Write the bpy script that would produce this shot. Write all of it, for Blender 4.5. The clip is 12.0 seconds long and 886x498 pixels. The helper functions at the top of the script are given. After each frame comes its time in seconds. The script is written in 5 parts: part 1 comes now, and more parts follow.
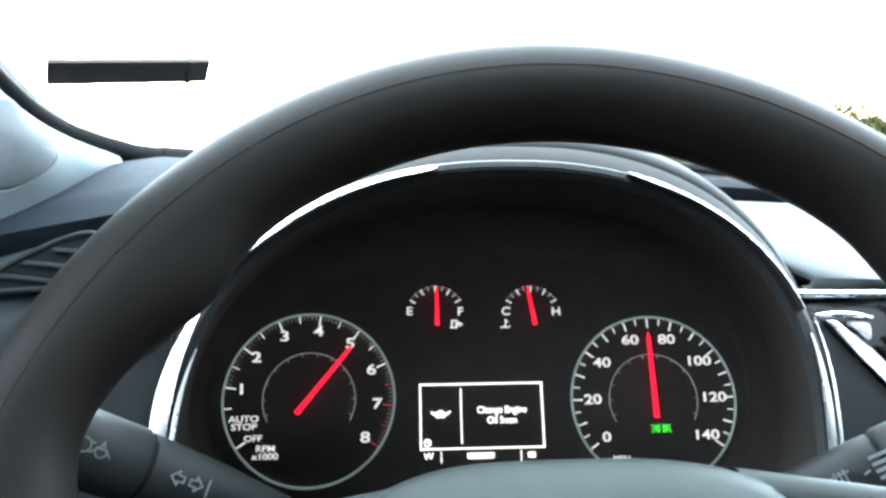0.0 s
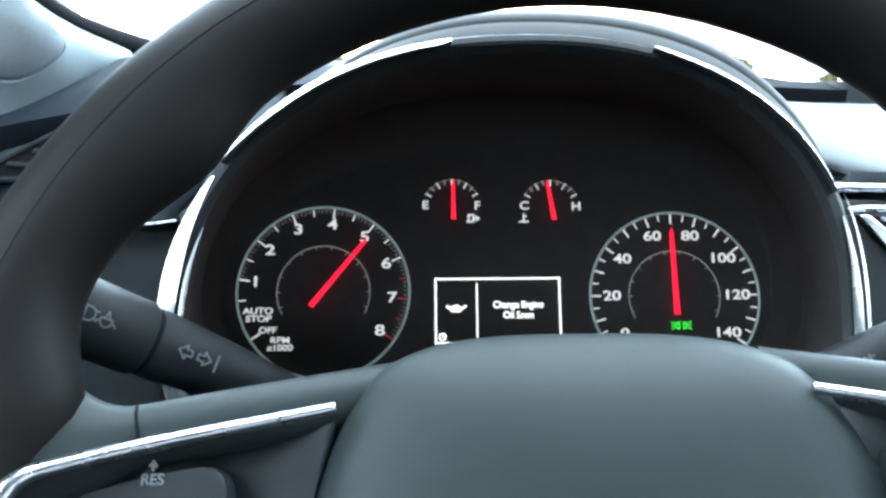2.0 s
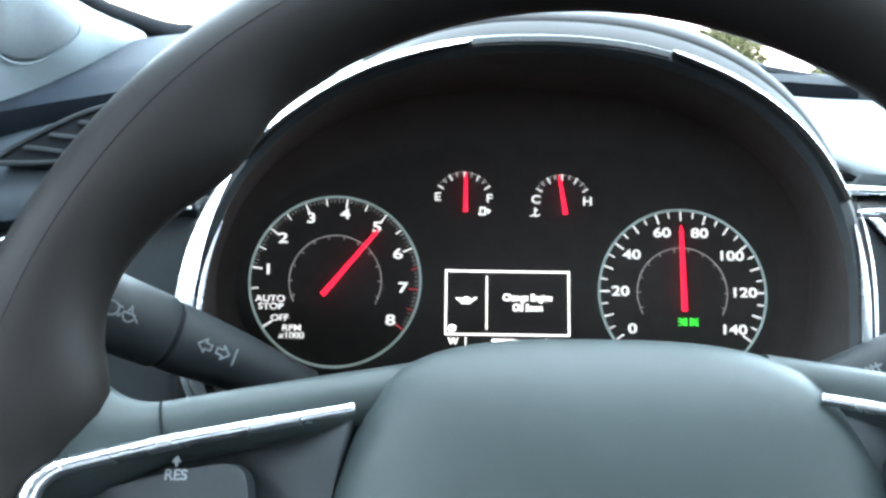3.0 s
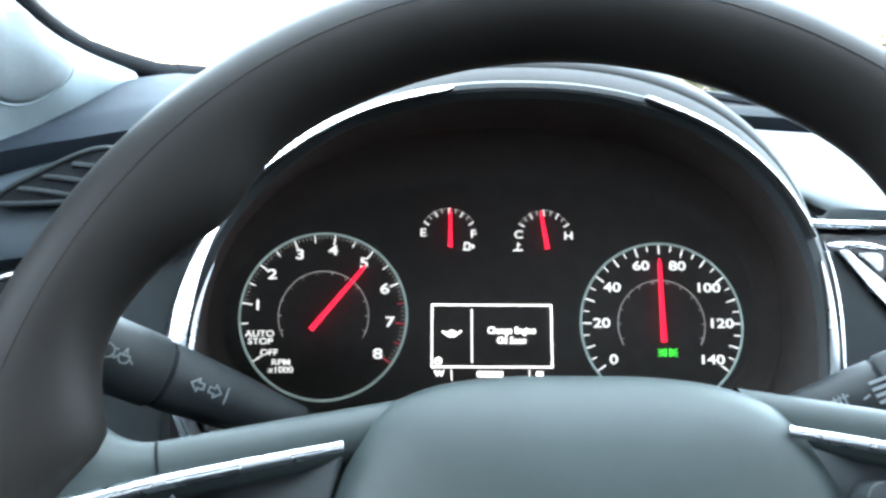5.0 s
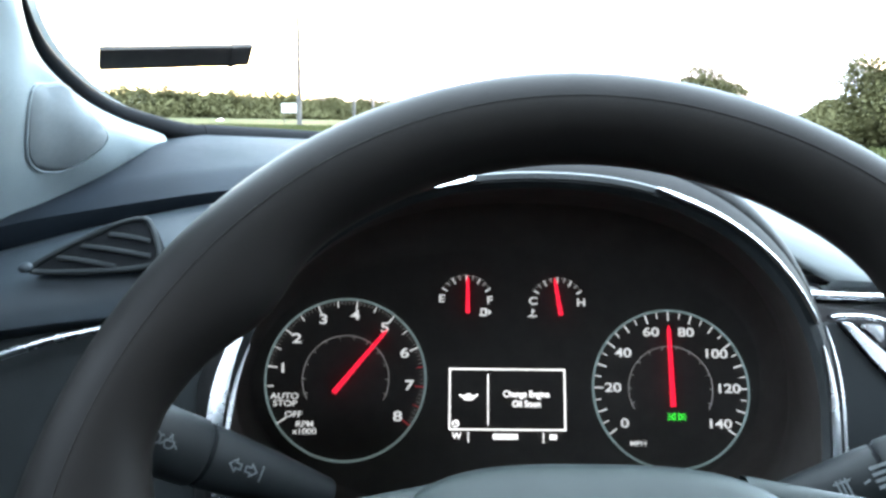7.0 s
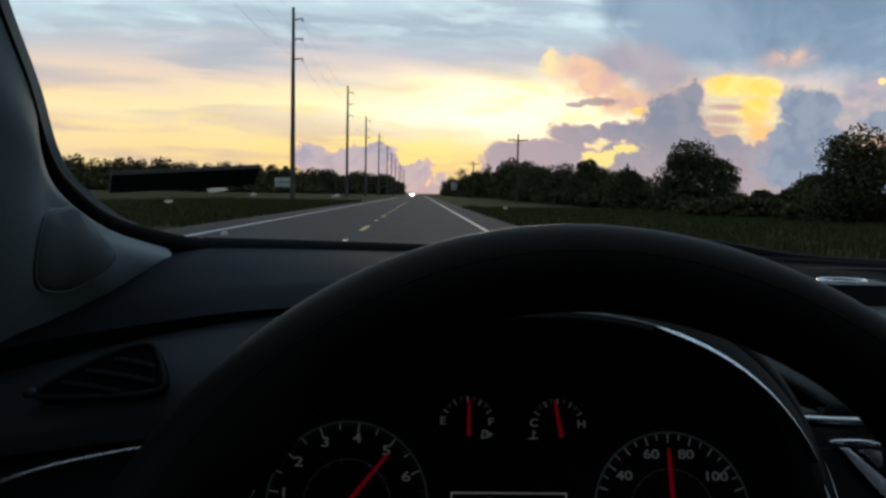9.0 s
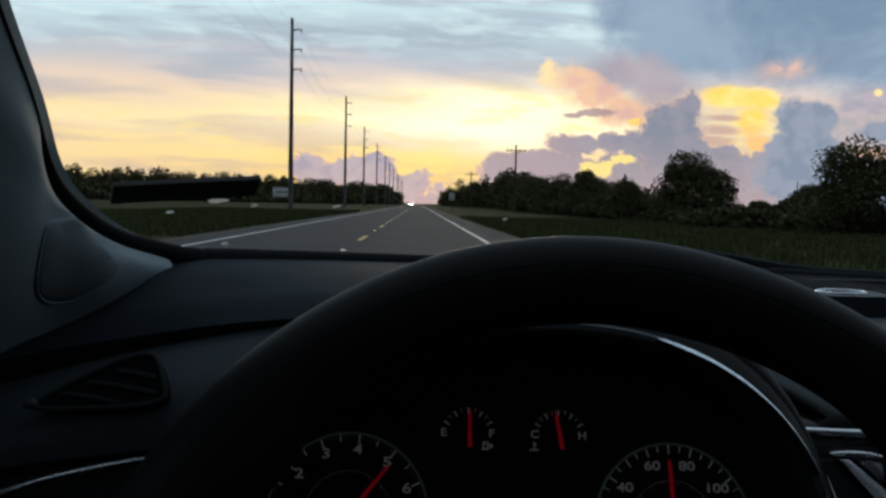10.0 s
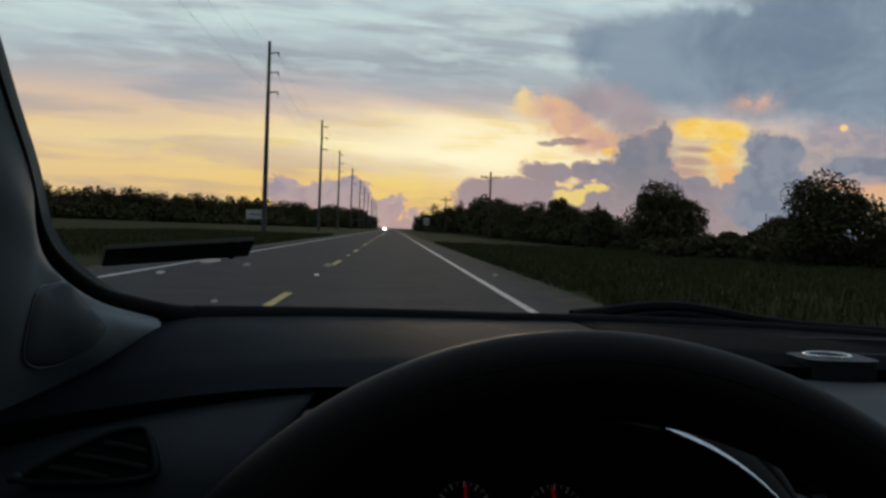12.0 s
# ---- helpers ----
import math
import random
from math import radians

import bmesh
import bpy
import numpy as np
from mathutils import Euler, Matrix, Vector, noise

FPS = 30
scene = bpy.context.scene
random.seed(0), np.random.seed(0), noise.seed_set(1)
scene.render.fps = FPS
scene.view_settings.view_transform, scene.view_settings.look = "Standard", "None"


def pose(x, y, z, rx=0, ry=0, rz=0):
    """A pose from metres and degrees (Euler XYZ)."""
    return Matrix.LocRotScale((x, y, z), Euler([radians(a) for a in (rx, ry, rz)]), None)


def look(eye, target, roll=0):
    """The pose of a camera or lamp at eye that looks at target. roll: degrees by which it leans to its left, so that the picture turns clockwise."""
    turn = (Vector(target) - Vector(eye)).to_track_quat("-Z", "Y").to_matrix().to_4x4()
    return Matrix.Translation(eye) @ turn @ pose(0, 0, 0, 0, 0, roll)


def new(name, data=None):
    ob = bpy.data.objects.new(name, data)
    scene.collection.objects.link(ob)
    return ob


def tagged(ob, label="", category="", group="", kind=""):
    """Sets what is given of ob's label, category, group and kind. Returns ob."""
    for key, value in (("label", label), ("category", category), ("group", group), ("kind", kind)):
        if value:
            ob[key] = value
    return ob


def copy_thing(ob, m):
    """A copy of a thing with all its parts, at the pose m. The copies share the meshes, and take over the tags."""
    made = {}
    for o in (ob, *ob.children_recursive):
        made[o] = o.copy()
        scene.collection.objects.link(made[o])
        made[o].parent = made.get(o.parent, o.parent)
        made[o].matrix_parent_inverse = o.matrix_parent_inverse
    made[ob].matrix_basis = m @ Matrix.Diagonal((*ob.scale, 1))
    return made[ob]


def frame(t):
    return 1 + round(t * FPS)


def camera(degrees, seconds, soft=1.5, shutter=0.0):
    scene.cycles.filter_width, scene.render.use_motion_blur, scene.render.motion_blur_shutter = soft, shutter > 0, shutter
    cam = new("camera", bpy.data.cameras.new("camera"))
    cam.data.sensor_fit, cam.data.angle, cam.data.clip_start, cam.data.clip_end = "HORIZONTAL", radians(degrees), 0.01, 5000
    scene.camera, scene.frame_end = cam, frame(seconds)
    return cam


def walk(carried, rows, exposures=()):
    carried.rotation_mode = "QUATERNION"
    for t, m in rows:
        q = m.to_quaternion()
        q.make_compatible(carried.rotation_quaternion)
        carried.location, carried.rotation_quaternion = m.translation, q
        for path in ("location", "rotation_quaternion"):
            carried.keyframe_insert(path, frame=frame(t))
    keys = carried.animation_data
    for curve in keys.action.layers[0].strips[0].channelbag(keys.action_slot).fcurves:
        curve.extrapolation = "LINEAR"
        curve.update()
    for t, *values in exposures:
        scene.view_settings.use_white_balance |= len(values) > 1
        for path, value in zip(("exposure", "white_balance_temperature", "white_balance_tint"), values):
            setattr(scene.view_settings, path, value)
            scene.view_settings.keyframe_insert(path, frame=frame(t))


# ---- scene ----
cam = camera(60.0, 12.0, soft=2.8)
PATH = [
    (0, (-0.0404, -0.2021, 1.0052), (0.0404, 1.5076, 0.8415), -0.4),
    (0.5, (-0.0370, -0.2090, 1.0055), (0.0120, 1.5067, 0.9023), -1.4),
    (1, (-0.0387, -0.2124, 1.0072), (-0.0112, 1.5041, 0.9057), -1.6),
    (1.5, (-0.0378, -0.1978, 0.9935), (-0.0189, 1.5067, 0.7638), -0.7),
    (2, (-0.0353, -0.1935, 0.9840), (-0.0120, 1.4955, 0.6606), -0.3),
    (2.5, (-0.0387, -0.1909, 0.9926), (-0.0163, 1.4887, 0.6194), 0.8),
    (3, (-0.0413, -0.1952, 0.9943), (-0.0198, 1.4826, 0.6151), 1.0),
    (4.8, (-0.0396, -0.2038, 0.9969), (0.0146, 1.4835, 0.6684), 0.9),
    (5, (-0.0404, -0.2055, 1.0029), (0.0086, 1.4826, 0.6770), 0.7),
    (5.5, (-0.0413, -0.2098, 0.9986), (0.0129, 1.4758, 0.6589), 0.8),
    (6, (-0.0378, -0.2150, 1.0081), (0.0172, 1.4749, 0.6890), 0.8),
    (6.5, (-0.0353, -0.2133, 1.0072), (0.0215, 1.4766, 0.6933), 1.0),
    (7, (-0.0490, -0.2193, 1.0351), (-0.0120, 1.4775, 0.7490), 1.0),
    (7.5, (-0.0577, -0.2271, 1.0745), (-0.0039, 1.4869, 0.9171), 0.8),
    (7.7, (-0.0507, -0.2313, 1.0855), (0.0042, 1.4835, 0.9700), 0.6),
    (9.3, (-0.0563, -0.2240, 1.0645), (-0.0020, 1.4887, 0.9406), 1.2),
    (9.5, (-0.0562, -0.2255, 1.0679), (0.0028, 1.4869, 0.9492), 1.1),
    (10, (-0.0578, -0.2256, 1.0672), (-0.0002, 1.4887, 0.9667), 1.2),
    (10.5, (-0.0572, -0.2264, 1.0717), (0.0041, 1.4869, 0.9701), 1.5),
    (11, (-0.0622, -0.2276, 1.0846), (0.0092, 1.4869, 0.9961), 1.4),
    (11.5, (-0.0748, -0.2231, 1.0842), (0.0220, 1.4938, 1.0223), 1.6),
    (12, (-0.0739, -0.2211, 1.0947), (0.0405, 1.4844, 1.0524), 2.2),
]
EXPOSURES = [(0.0, 5.4, 7100, 10), (0.5, 4.1, 6600, 10), (1.0, 3.2, 6500, 10), (1.5, 4.1, 6700, 10), (2.0, 5.2, 6700, 9), (2.5, 5.88, 6800, 9), (5.0, 5.88, 6850, 9), (5.5, 6.05, 6800, 8), (6.0, 5.85, 6850, 9), (6.5, 5.55, 6900, 10), (7.0, 5.1, 6800, 10), (7.5, 2.65, 6500, 10), (7.7, 1.7, 6500, 10), (9.3, 0.1, 6500, 10), (10.5, 0.08, 6700, 11), (11.3, -0.12, 6850, 12), (12.0, -0.3, 7000, 13)]
walk(cam, [(t, look(eye, target, roll)) for t, eye, target, roll in PATH], EXPOSURES)

# ---------------------------------------------------------------- world: dusk sky with clouds
SUN_AZ, SUN_EL = radians(5.0), radians(4.0)


class Nodes:
    """Short hand for building node trees."""

    def __init__(self, tree):
        self.tree = tree
        tree.nodes.clear()

    def add(self, kind):
        return self.tree.nodes.new(kind)

    def put(self, socket, value):
        if hasattr(value, "is_linked"):
            self.tree.links.new(value, socket)
        else:
            socket.default_value = value

    def math(self, op, a, b=0.0, c=0.0, clamp=False):
        node = self.add("ShaderNodeMath")
        node.operation, node.use_clamp = op, clamp
        for i, v in enumerate((a, b, c)):
            self.put(node.inputs[i], v)
        return node.outputs[0]

    def step(self, v, lo, hi):
        node = self.add("ShaderNodeMapRange")
        node.interpolation_type = "SMOOTHSTEP"
        for i, x in enumerate((v, lo, hi, 0.0, 1.0)):
            self.put(node.inputs[i], x)
        return node.outputs[0]

    def mix(self, f, a, b, blend="MIX"):
        node = self.add("ShaderNodeMix")
        node.data_type, node.blend_type = "RGBA", blend
        self.put(node.inputs[0], f)
        for socket, v in ((node.inputs[6], a), (node.inputs[7], b)):
            self.put(socket, (*v, 1.0) if isinstance(v, tuple) else v)
        return node.outputs[2]

    def xyz(self, x, y, z):
        node = self.add("ShaderNodeCombineXYZ")
        for i, v in enumerate((x, y, z)):
            self.put(node.inputs[i], v)
        return node.outputs[0]

    def noise(self, vector, scale, detail=4.0, rough=0.55, distortion=0.0):
        node = self.add("ShaderNodeTexNoise")
        self.put(node.inputs["Vector"], vector)
        self.put(node.inputs["Scale"], scale)
        self.put(node.inputs["Detail"], detail)
        self.put(node.inputs["Roughness"], rough)
        self.put(node.inputs["Distortion"], distortion)
        return node.outputs[0]

    def puffs(self, vector, scale):
        node = self.add("ShaderNodeTexVoronoi")
        node.voronoi_dimensions, node.feature, node.normalize = "2D", "SMOOTH_F1", False
        self.put(node.inputs["Vector"], vector)
        self.put(node.inputs["Scale"], scale)
        self.put(node.inputs["Smoothness"], 0.15)
        return node.outputs["Distance"]

    def ramp(self, v, stops):
        node = self.add("ShaderNodeValToRGB")
        self.put(node.inputs[0], v)
        els = node.color_ramp.elements
        while len(els) < len(stops):
            els.new(0.5)
        for el, (p, c) in zip(els, stops):
            el.position, el.color = p, (*c, 1.0)
        return node.outputs[0]


def srgb(r, g, b):
    return tuple((v / 255 / 12.92) if v <= 10 else ((v / 255 + 0.055) / 1.055) ** 2.4 for v in (r, g, b))


def build_sky():
    world = bpy.data.worlds.new("dusk_sky")
    scene.world = world
    world.use_nodes = True
    n = Nodes(world.node_tree)
    co = n.add("ShaderNodeTexCoord").outputs["Generated"]
    sep = n.add("ShaderNodeSeparateXYZ")
    n.put(sep.inputs[0], co)
    x, y, z = sep.outputs
    ahead = n.math("MAXIMUM", y, 0.12)
    u = n.math("DIVIDE", x, ahead)            # tangent of the azimuth from the road's direction
    v = n.math("DIVIDE", z, ahead)            # tangent of the height
    flat = n.xyz(u, v, 0.0)
    tilt = n.math("ADD", v, n.math("MULTIPLY", u, 0.045))
    # long streaks, larger and smaller
    s1 = n.noise(n.xyz(n.math("MULTIPLY", u, 1.5), n.math("MULTIPLY", tilt, 9.0), 3.0), 1.6, 3.0, 0.5, 0.25)
    s2 = n.noise(n.xyz(n.math("MULTIPLY", u, 2.6), n.math("MULTIPLY", tilt, 20.0), 8.0), 1.5, 4.0, 0.5, 0.3)
    s3 = n.noise(n.xyz(n.math("MULTIPLY", u, 7.0), n.math("MULTIPLY", tilt, 34.0), 1.0), 1.6, 4.0, 0.55, 0.3)
    wob = n.math("MULTIPLY", n.math("SUBTRACT", s1, 0.5), 0.075)
    vv = n.math("ADD", v, wob)
    # clear sky and high cloud sheets by height
    base = n.ramp(n.math("MULTIPLY", vv, 2.5), [
        (0.00, srgb(244, 202, 158)), (0.075, srgb(248, 208, 132)), (0.15, srgb(251, 218, 146)), (0.2125, srgb(238, 210, 168)),
        (0.2625, srgb(255, 236, 176)), (0.325, srgb(250, 224, 172)), (0.365, srgb(228, 204, 190)), (0.42, srgb(194, 190, 198)),
        (0.48, srgb(176, 188, 200)), (0.5875, srgb(190, 210, 220)), (0.66, srgb(208, 232, 238)), (1.00, srgb(158, 190, 216))])
    grey = n.step(s2, 0.43, 0.62)
    high = n.step(vv, 0.115, 0.16)
    base = n.mix(n.math("MULTIPLY", n.math("MULTIPLY", grey, high), 0.62), base, srgb(160, 172, 188))
    white = n.math("MULTIPLY", n.step(s3, 0.46, 0.68), n.step(v, 0.16, 0.23))
    base = n.mix(n.math("MULTIPLY", white, 0.5), base, srgb(222, 242, 246))
    low = n.math("SUBTRACT", 1.0, high)
    base = n.mix(n.math("MULTIPLY", n.math("MULTIPLY", grey, low), 0.62), base, srgb(206, 178, 160))
    base = n.mix(n.math("MULTIPLY", n.math("MULTIPLY", n.step(s3, 0.5, 0.64), low), 0.55), base, srgb(255, 228, 140))
    # paler and greyer away from the glow, on the left
    pale = n.math("MULTIPLY", n.step(u, -0.1, -0.5), n.math("SUBTRACT", 1.0, n.step(vv, 0.13, 0.2)))
    base = n.mix(n.math("MULTIPLY", pale, 0.5), base, n.mix(grey, srgb(238, 210, 174), srgb(208, 186, 170)))
    # the glow over the road, where the sun has just gone
    gx = n.math("DIVIDE", n.math("SUBTRACT", u, 0.09), 0.20)
    gy = n.math("DIVIDE", n.math("SUBTRACT", vv, 0.110), 0.030)
    glow = n.math("EXPONENT", n.math("MULTIPLY", n.math("ADD", n.math("MULTIPLY", gx, gx), n.math("MULTIPLY", gy, gy)), -0.8))
    base = n.mix(n.math("MULTIPLY", n.math("MULTIPLY", glow, n.math("SUBTRACT", 1.0, n.math("MULTIPLY", n.step(s3, 0.48, 0.66), 0.55))), 0.95), base, (1.20, 1.11, 0.80))

    b1 = n.noise(flat, 15.0, 8.0, 0.62, 0.3)
    b2 = n.noise(n.xyz(u, v, 5.0), 6.0, 6.0, 0.6, 0.5)
    b3 = n.noise(n.xyz(u, v, 11.0), 48.0, 6.0, 0.62, 0.2)
    b4 = n.noise(n.xyz(u, n.math("MULTIPLY", v, 1.7), 21.0), 24.0, 7.0, 0.65, 0.5)
    bump = n.math("ADD", n.math("MULTIPLY", n.math("SUBTRACT", b1, 0.5), 2.6), n.math("MULTIPLY", n.math("SUBTRACT", b3, 0.5), 1.2))

    # heaped cloud edges: round heads of three sizes on a wandering outline
    w1 = n.noise(n.xyz(u, v, 31.0), 22.0, 5.0, 0.6)
    w2 = n.noise(n.xyz(u, v, 47.0), 22.0, 5.0, 0.6)
    uw = n.math("ADD", u, n.math("MULTIPLY", n.math("SUBTRACT", w1, 0.5), 0.035))
    vw = n.math("ADD", v, n.math("MULTIPLY", n.math("SUBTRACT", w2, 0.5), 0.028))
    heads = n.xyz(uw, vw, 0.0)
    p1, p2, p3 = n.puffs(heads, 26.0), n.puffs(heads, 60.0), n.puffs(heads, 130.0)
    heap = n.math("ADD", n.math("MULTIPLY", n.math("SUBTRACT", 0.42, p1), 0.75), n.math("ADD", n.math("MULTIPLY", n.math("SUBTRACT", 0.42, p2), 0.42), n.math("MULTIPLY", n.math("SUBTRACT", 0.42, p3), 0.30)))
    heap = n.math("ADD", heap, n.math("MULTIPLY", n.math("SUBTRACT", b4, 0.5), 0.9))
    shade = n.step(n.math("ADD", n.math("MULTIPLY", p1, 0.6), n.math("ADD", n.math("MULTIPLY", p2, 0.4), n.math("MULTIPLY", n.math("SUBTRACT", b4, 0.5), 0.8))), 0.25, 0.62)

    def mass(blobs, rough=1.0, edge=0.09, heaped=False):
        field = None
        for bu, bv, ru, rv in blobs:
            px = n.math("DIVIDE", n.math("SUBTRACT", uw if heaped else u, bu), ru)
            py = n.math("DIVIDE", n.math("SUBTRACT", vw if heaped else v, bv), rv)
            d = n.math("SUBTRACT", 1.0, n.math("SQRT", n.math("ADD", n.math("MULTIPLY", px, px), n.math("MULTIPLY", py, py))))
            field = d if field is None else n.math("SMOOTH_MAX", field, d, 0.12)
        field = n.math("ADD", field, n.math("MULTIPLY", heap if heaped else bump, rough))
        return field, n.step(field, 0.0, edge)

    # broad blue-grey deck above on the right
    f, m = mass([(0.37, 0.215, 0.15, 0.050), (0.52, 0.222, 0.22, 0.070), (0.75, 0.24, 0.3, 0.15), (0.30, 0.250, 0.10, 0.04), (0.42, 0.26, 0.2, 0.06), (0.95, 0.1, 0.35, 0.2), (0.80, 0.36, 0.34, 0.13), (0.58, 0.31, 0.16, 0.08)], 0.22, 0.42)
    deck = n.mix(n.step(b2, 0.34, 0.68), srgb(114, 136, 162), srgb(142, 162, 184))
    deck = n.mix(n.math("MULTIPLY", n.step(b4, 0.50, 0.78), 0.16), deck, srgb(170, 182, 198))
    base = n.mix(n.math("MULTIPLY", m, 0.95), base, deck)
    # mauve cloud hanging between the lit billows and the gap
    f, m = mass([(0.265, 0.175, 0.075, 0.040), (0.31, 0.150, 0.065, 0.050), (0.335, 0.110, 0.05, 0.05)], 0.34, 0.75)
    base = n.mix(n.math("MULTIPLY", m, 0.88), base, n.mix(n.step(b2, 0.35, 0.65), srgb(146, 146, 166), srgb(180, 164, 172)))
    # warm lit billows under the deck, brightest along their left edge
    f, m = mass([(0.166, 0.178, 0.011, 0.012), (0.172, 0.160, 0.026, 0.024), (0.195, 0.165, 0.042, 0.026), (0.225, 0.145, 0.050, 0.028), (0.265, 0.124, 0.050, 0.024)], 0.45, 0.60, True)
    warm = n.mix(n.step(f, 0.05, 0.8), srgb(246, 200, 164), srgb(230, 182, 166))
    warm = n.mix(n.math("MULTIPLY", n.step(u, 0.20, 0.27), 0.6), warm, srgb(206, 160, 160))
    warm = n.mix(n.math("MULTIPLY", n.math("SUBTRACT", 1.0, shade), 0.35), warm, srgb(254, 208, 146))
    edge = n.math("MULTIPLY", n.step(u, 0.200, 0.160), n.step(v, 0.10, 0.17))
    warm = n.mix(n.math("MULTIPLY", edge, 0.80), warm, srgb(255, 230, 170))
    base = n.mix(n.math("MULTIPLY", m, 0.92), base, warm)
    # an orange streak on the underside of the deck
    lift = n.math("ADD", v, n.math("MULTIPLY", n.math("SUBTRACT", u, 0.48), -0.18))
    px = n.math("DIVIDE", n.math("SUBTRACT", u, 0.480), 0.032)
    py = n.math("DIVIDE", n.math("SUBTRACT", n.math("ADD", lift, n.math("MULTIPLY", wob, 0.4)), 0.186), 0.0135)
    streak = n.math("EXPONENT", n.math("MULTIPLY", n.math("ADD", n.math("MULTIPLY", px, px), n.math("MULTIPLY", py, py)), -1.0))
    base = n.mix(n.math("MULTIPLY", n.math("MULTIPLY", streak, n.step(b4, 0.30, 0.60)), 0.85), base, srgb(246, 192, 166))
    # the clear yellow gap, with a grey wisp across it
    f, m = mass([(0.405, 0.148, 0.050, 0.018), (0.440, 0.146, 0.040, 0.018), (0.436, 0.115, 0.032, 0.026), (0.445, 0.088, 0.022, 0.016), (0.285, 0.112, 0.020, 0.006), (0.602, 0.158, 0.007, 0.006)], 0.25, 0.55)
    yellow = n.mix(n.step(b4, 0.38, 0.66), (1.04, 0.68, 0.14), (1.08, 0.80, 0.30))
    yellow = n.mix(n.step(v, 0.125, 0.09), yellow, srgb(250, 196, 130))
    base = n.mix(n.math("MULTIPLY", m, 0.97), base, yellow)
    f, m = mass([(0.400, 0.120, 0.034, 0.006), (0.395, 0.104, 0.036, 0.010), (0.385, 0.090, 0.04, 0.010)], 0.30, 0.7)
    base = n.mix(n.math("MULTIPLY", m, 0.75), base, srgb(188, 150, 150))
    # grey cumulus bank in the middle and right
    f, m = mass([(0.115, 0.045, 0.045, 0.028), (0.20, 0.078, 0.045, 0.020), (0.255, 0.084, 0.035, 0.018), (0.315, 0.100, 0.045, 0.030), (0.350, 0.128, 0.020, 0.032), (0.330, 0.112, 0.040, 0.032), (0.325, 0.085, 0.075, 0.045),
                 (0.335, 0.045, 0.07, 0.05), (0.385, 0.066, 0.05, 0.022), (0.43, 0.045, 0.09, 0.036), (0.49, 0.05, 0.09, 0.040), (0.20, 0.022, 0.12, 0.048), (0.17, 0.055, 0.05, 0.025), (0.25, 0.045, 0.07, 0.030), (0.45, 0.0, 0.35, 0.05), (0.07, 0.012, 0.05, 0.012)], 0.66, 0.30, True)
    bank = n.mix(n.step(v, 0.0, 0.11), srgb(176, 156, 160), srgb(134, 138, 154))
    bank = n.mix(n.math("MULTIPLY", n.step(u, 0.30, 0.14), 0.7), bank, srgb(184, 160, 164))
    bank = n.mix(n.math("MULTIPLY", n.math("SUBTRACT", 1.0, shade), 0.30), bank, srgb(172, 162, 172))
    base = n.mix(m, base, n.mix(n.step(f, 0.0, 0.40), srgb(226, 184, 164), bank))
    f, m = mass([(0.232, 0.050, 0.026, 0.012), (0.268, 0.060, 0.022, 0.007)], 0.8, 0.3, True)
    base = n.mix(n.math("MULTIPLY", m, 0.9), base, srgb(255, 226, 140))
    # a dark flat bar of cloud in front of the lit billows
    f, m = mass([(0.225, 0.122, 0.034, 0.007), (0.205, 0.120, 0.02, 0.004)], 0.35, 0.4, True)
    base = n.mix(n.math("MULTIPLY", m, 0.85), base, srgb(164, 138, 146))
    # the towering cumulus at the right, with haze and a dusky bar beside it
    f, m = mass([(0.60, 0.145, 0.07, 0.030), (0.67, 0.14, 0.08, 0.03), (0.64, 0.10, 0.12, 0.06), (0.565, 0.115, 0.05, 0.05)], 0.3, 0.7)
    base = n.mix(n.math("MULTIPLY", m, 0.85), base, n.mix(n.step(b4, 0.4, 0.65), srgb(158, 156, 174), srgb(188, 172, 182)))
    f, m = mass([(0.602, 0.158, 0.007, 0.006)], 0.2, 0.5)
    base = n.mix(m, base, srgb(255, 224, 160))
    f, m = mass([(0.600, 0.072, 0.045, 0.016), (0.66, 0.072, 0.05, 0.018)], 0.2, 0.6)
    base = n.mix(n.math("MULTIPLY", m, 0.9), base, srgb(240, 190, 156))
    f, m = mass([(0.492, 0.118, 0.034, 0.040), (0.524, 0.122, 0.034, 0.034), (0.508, 0.085, 0.056, 0.055), (0.512, 0.045, 0.085, 0.060), (0.57, 0.030, 0.10, 0.050), (0.61, 0.108, 0.045, 0.018), (0.66, 0.108, 0.08, 0.020), (0.75, 0.01, 0.25, 0.04)], 0.42, 0.40, True)
    tower = n.mix(n.math("MULTIPLY", shade, 0.7), srgb(146, 154, 172), srgb(126, 138, 160))
    base = n.mix(m, base, n.mix(n.step(f, 0.0, 0.4), srgb(176, 170, 182), tower))
    # small cumulus low on the left of the road
    f, m = mass([(-0.150, 0.042, 0.022, 0.024), (-0.105, 0.034, 0.05, 0.024), (-0.06, 0.044, 0.032, 0.026), (-0.03, 0.02, 0.06, 0.022), (-0.2, 0.01, 0.08, 0.014), (-0.05, 0.0, 0.25, 0.016)], 0.85, 0.12, True)
    small = n.mix(n.step(v, 0.0, 0.07), srgb(198, 168, 168), srgb(162, 156, 174))
    small = n.mix(n.math("MULTIPLY", n.math("SUBTRACT", 1.0, shade), 0.5), small, srgb(204, 184, 182))
    base = n.mix(m, base, n.mix(n.step(f, 0.0, 0.3), srgb(230, 190, 164), small))
    # the sky overhead and behind: even blue-grey dusk
    around = n.mix(n.step(y, -0.8, 0.3), srgb(50, 55, 62), srgb(117, 127, 137))
    dome = n.mix(n.step(z, 0.0, 0.9), around, srgb(154, 170, 186))
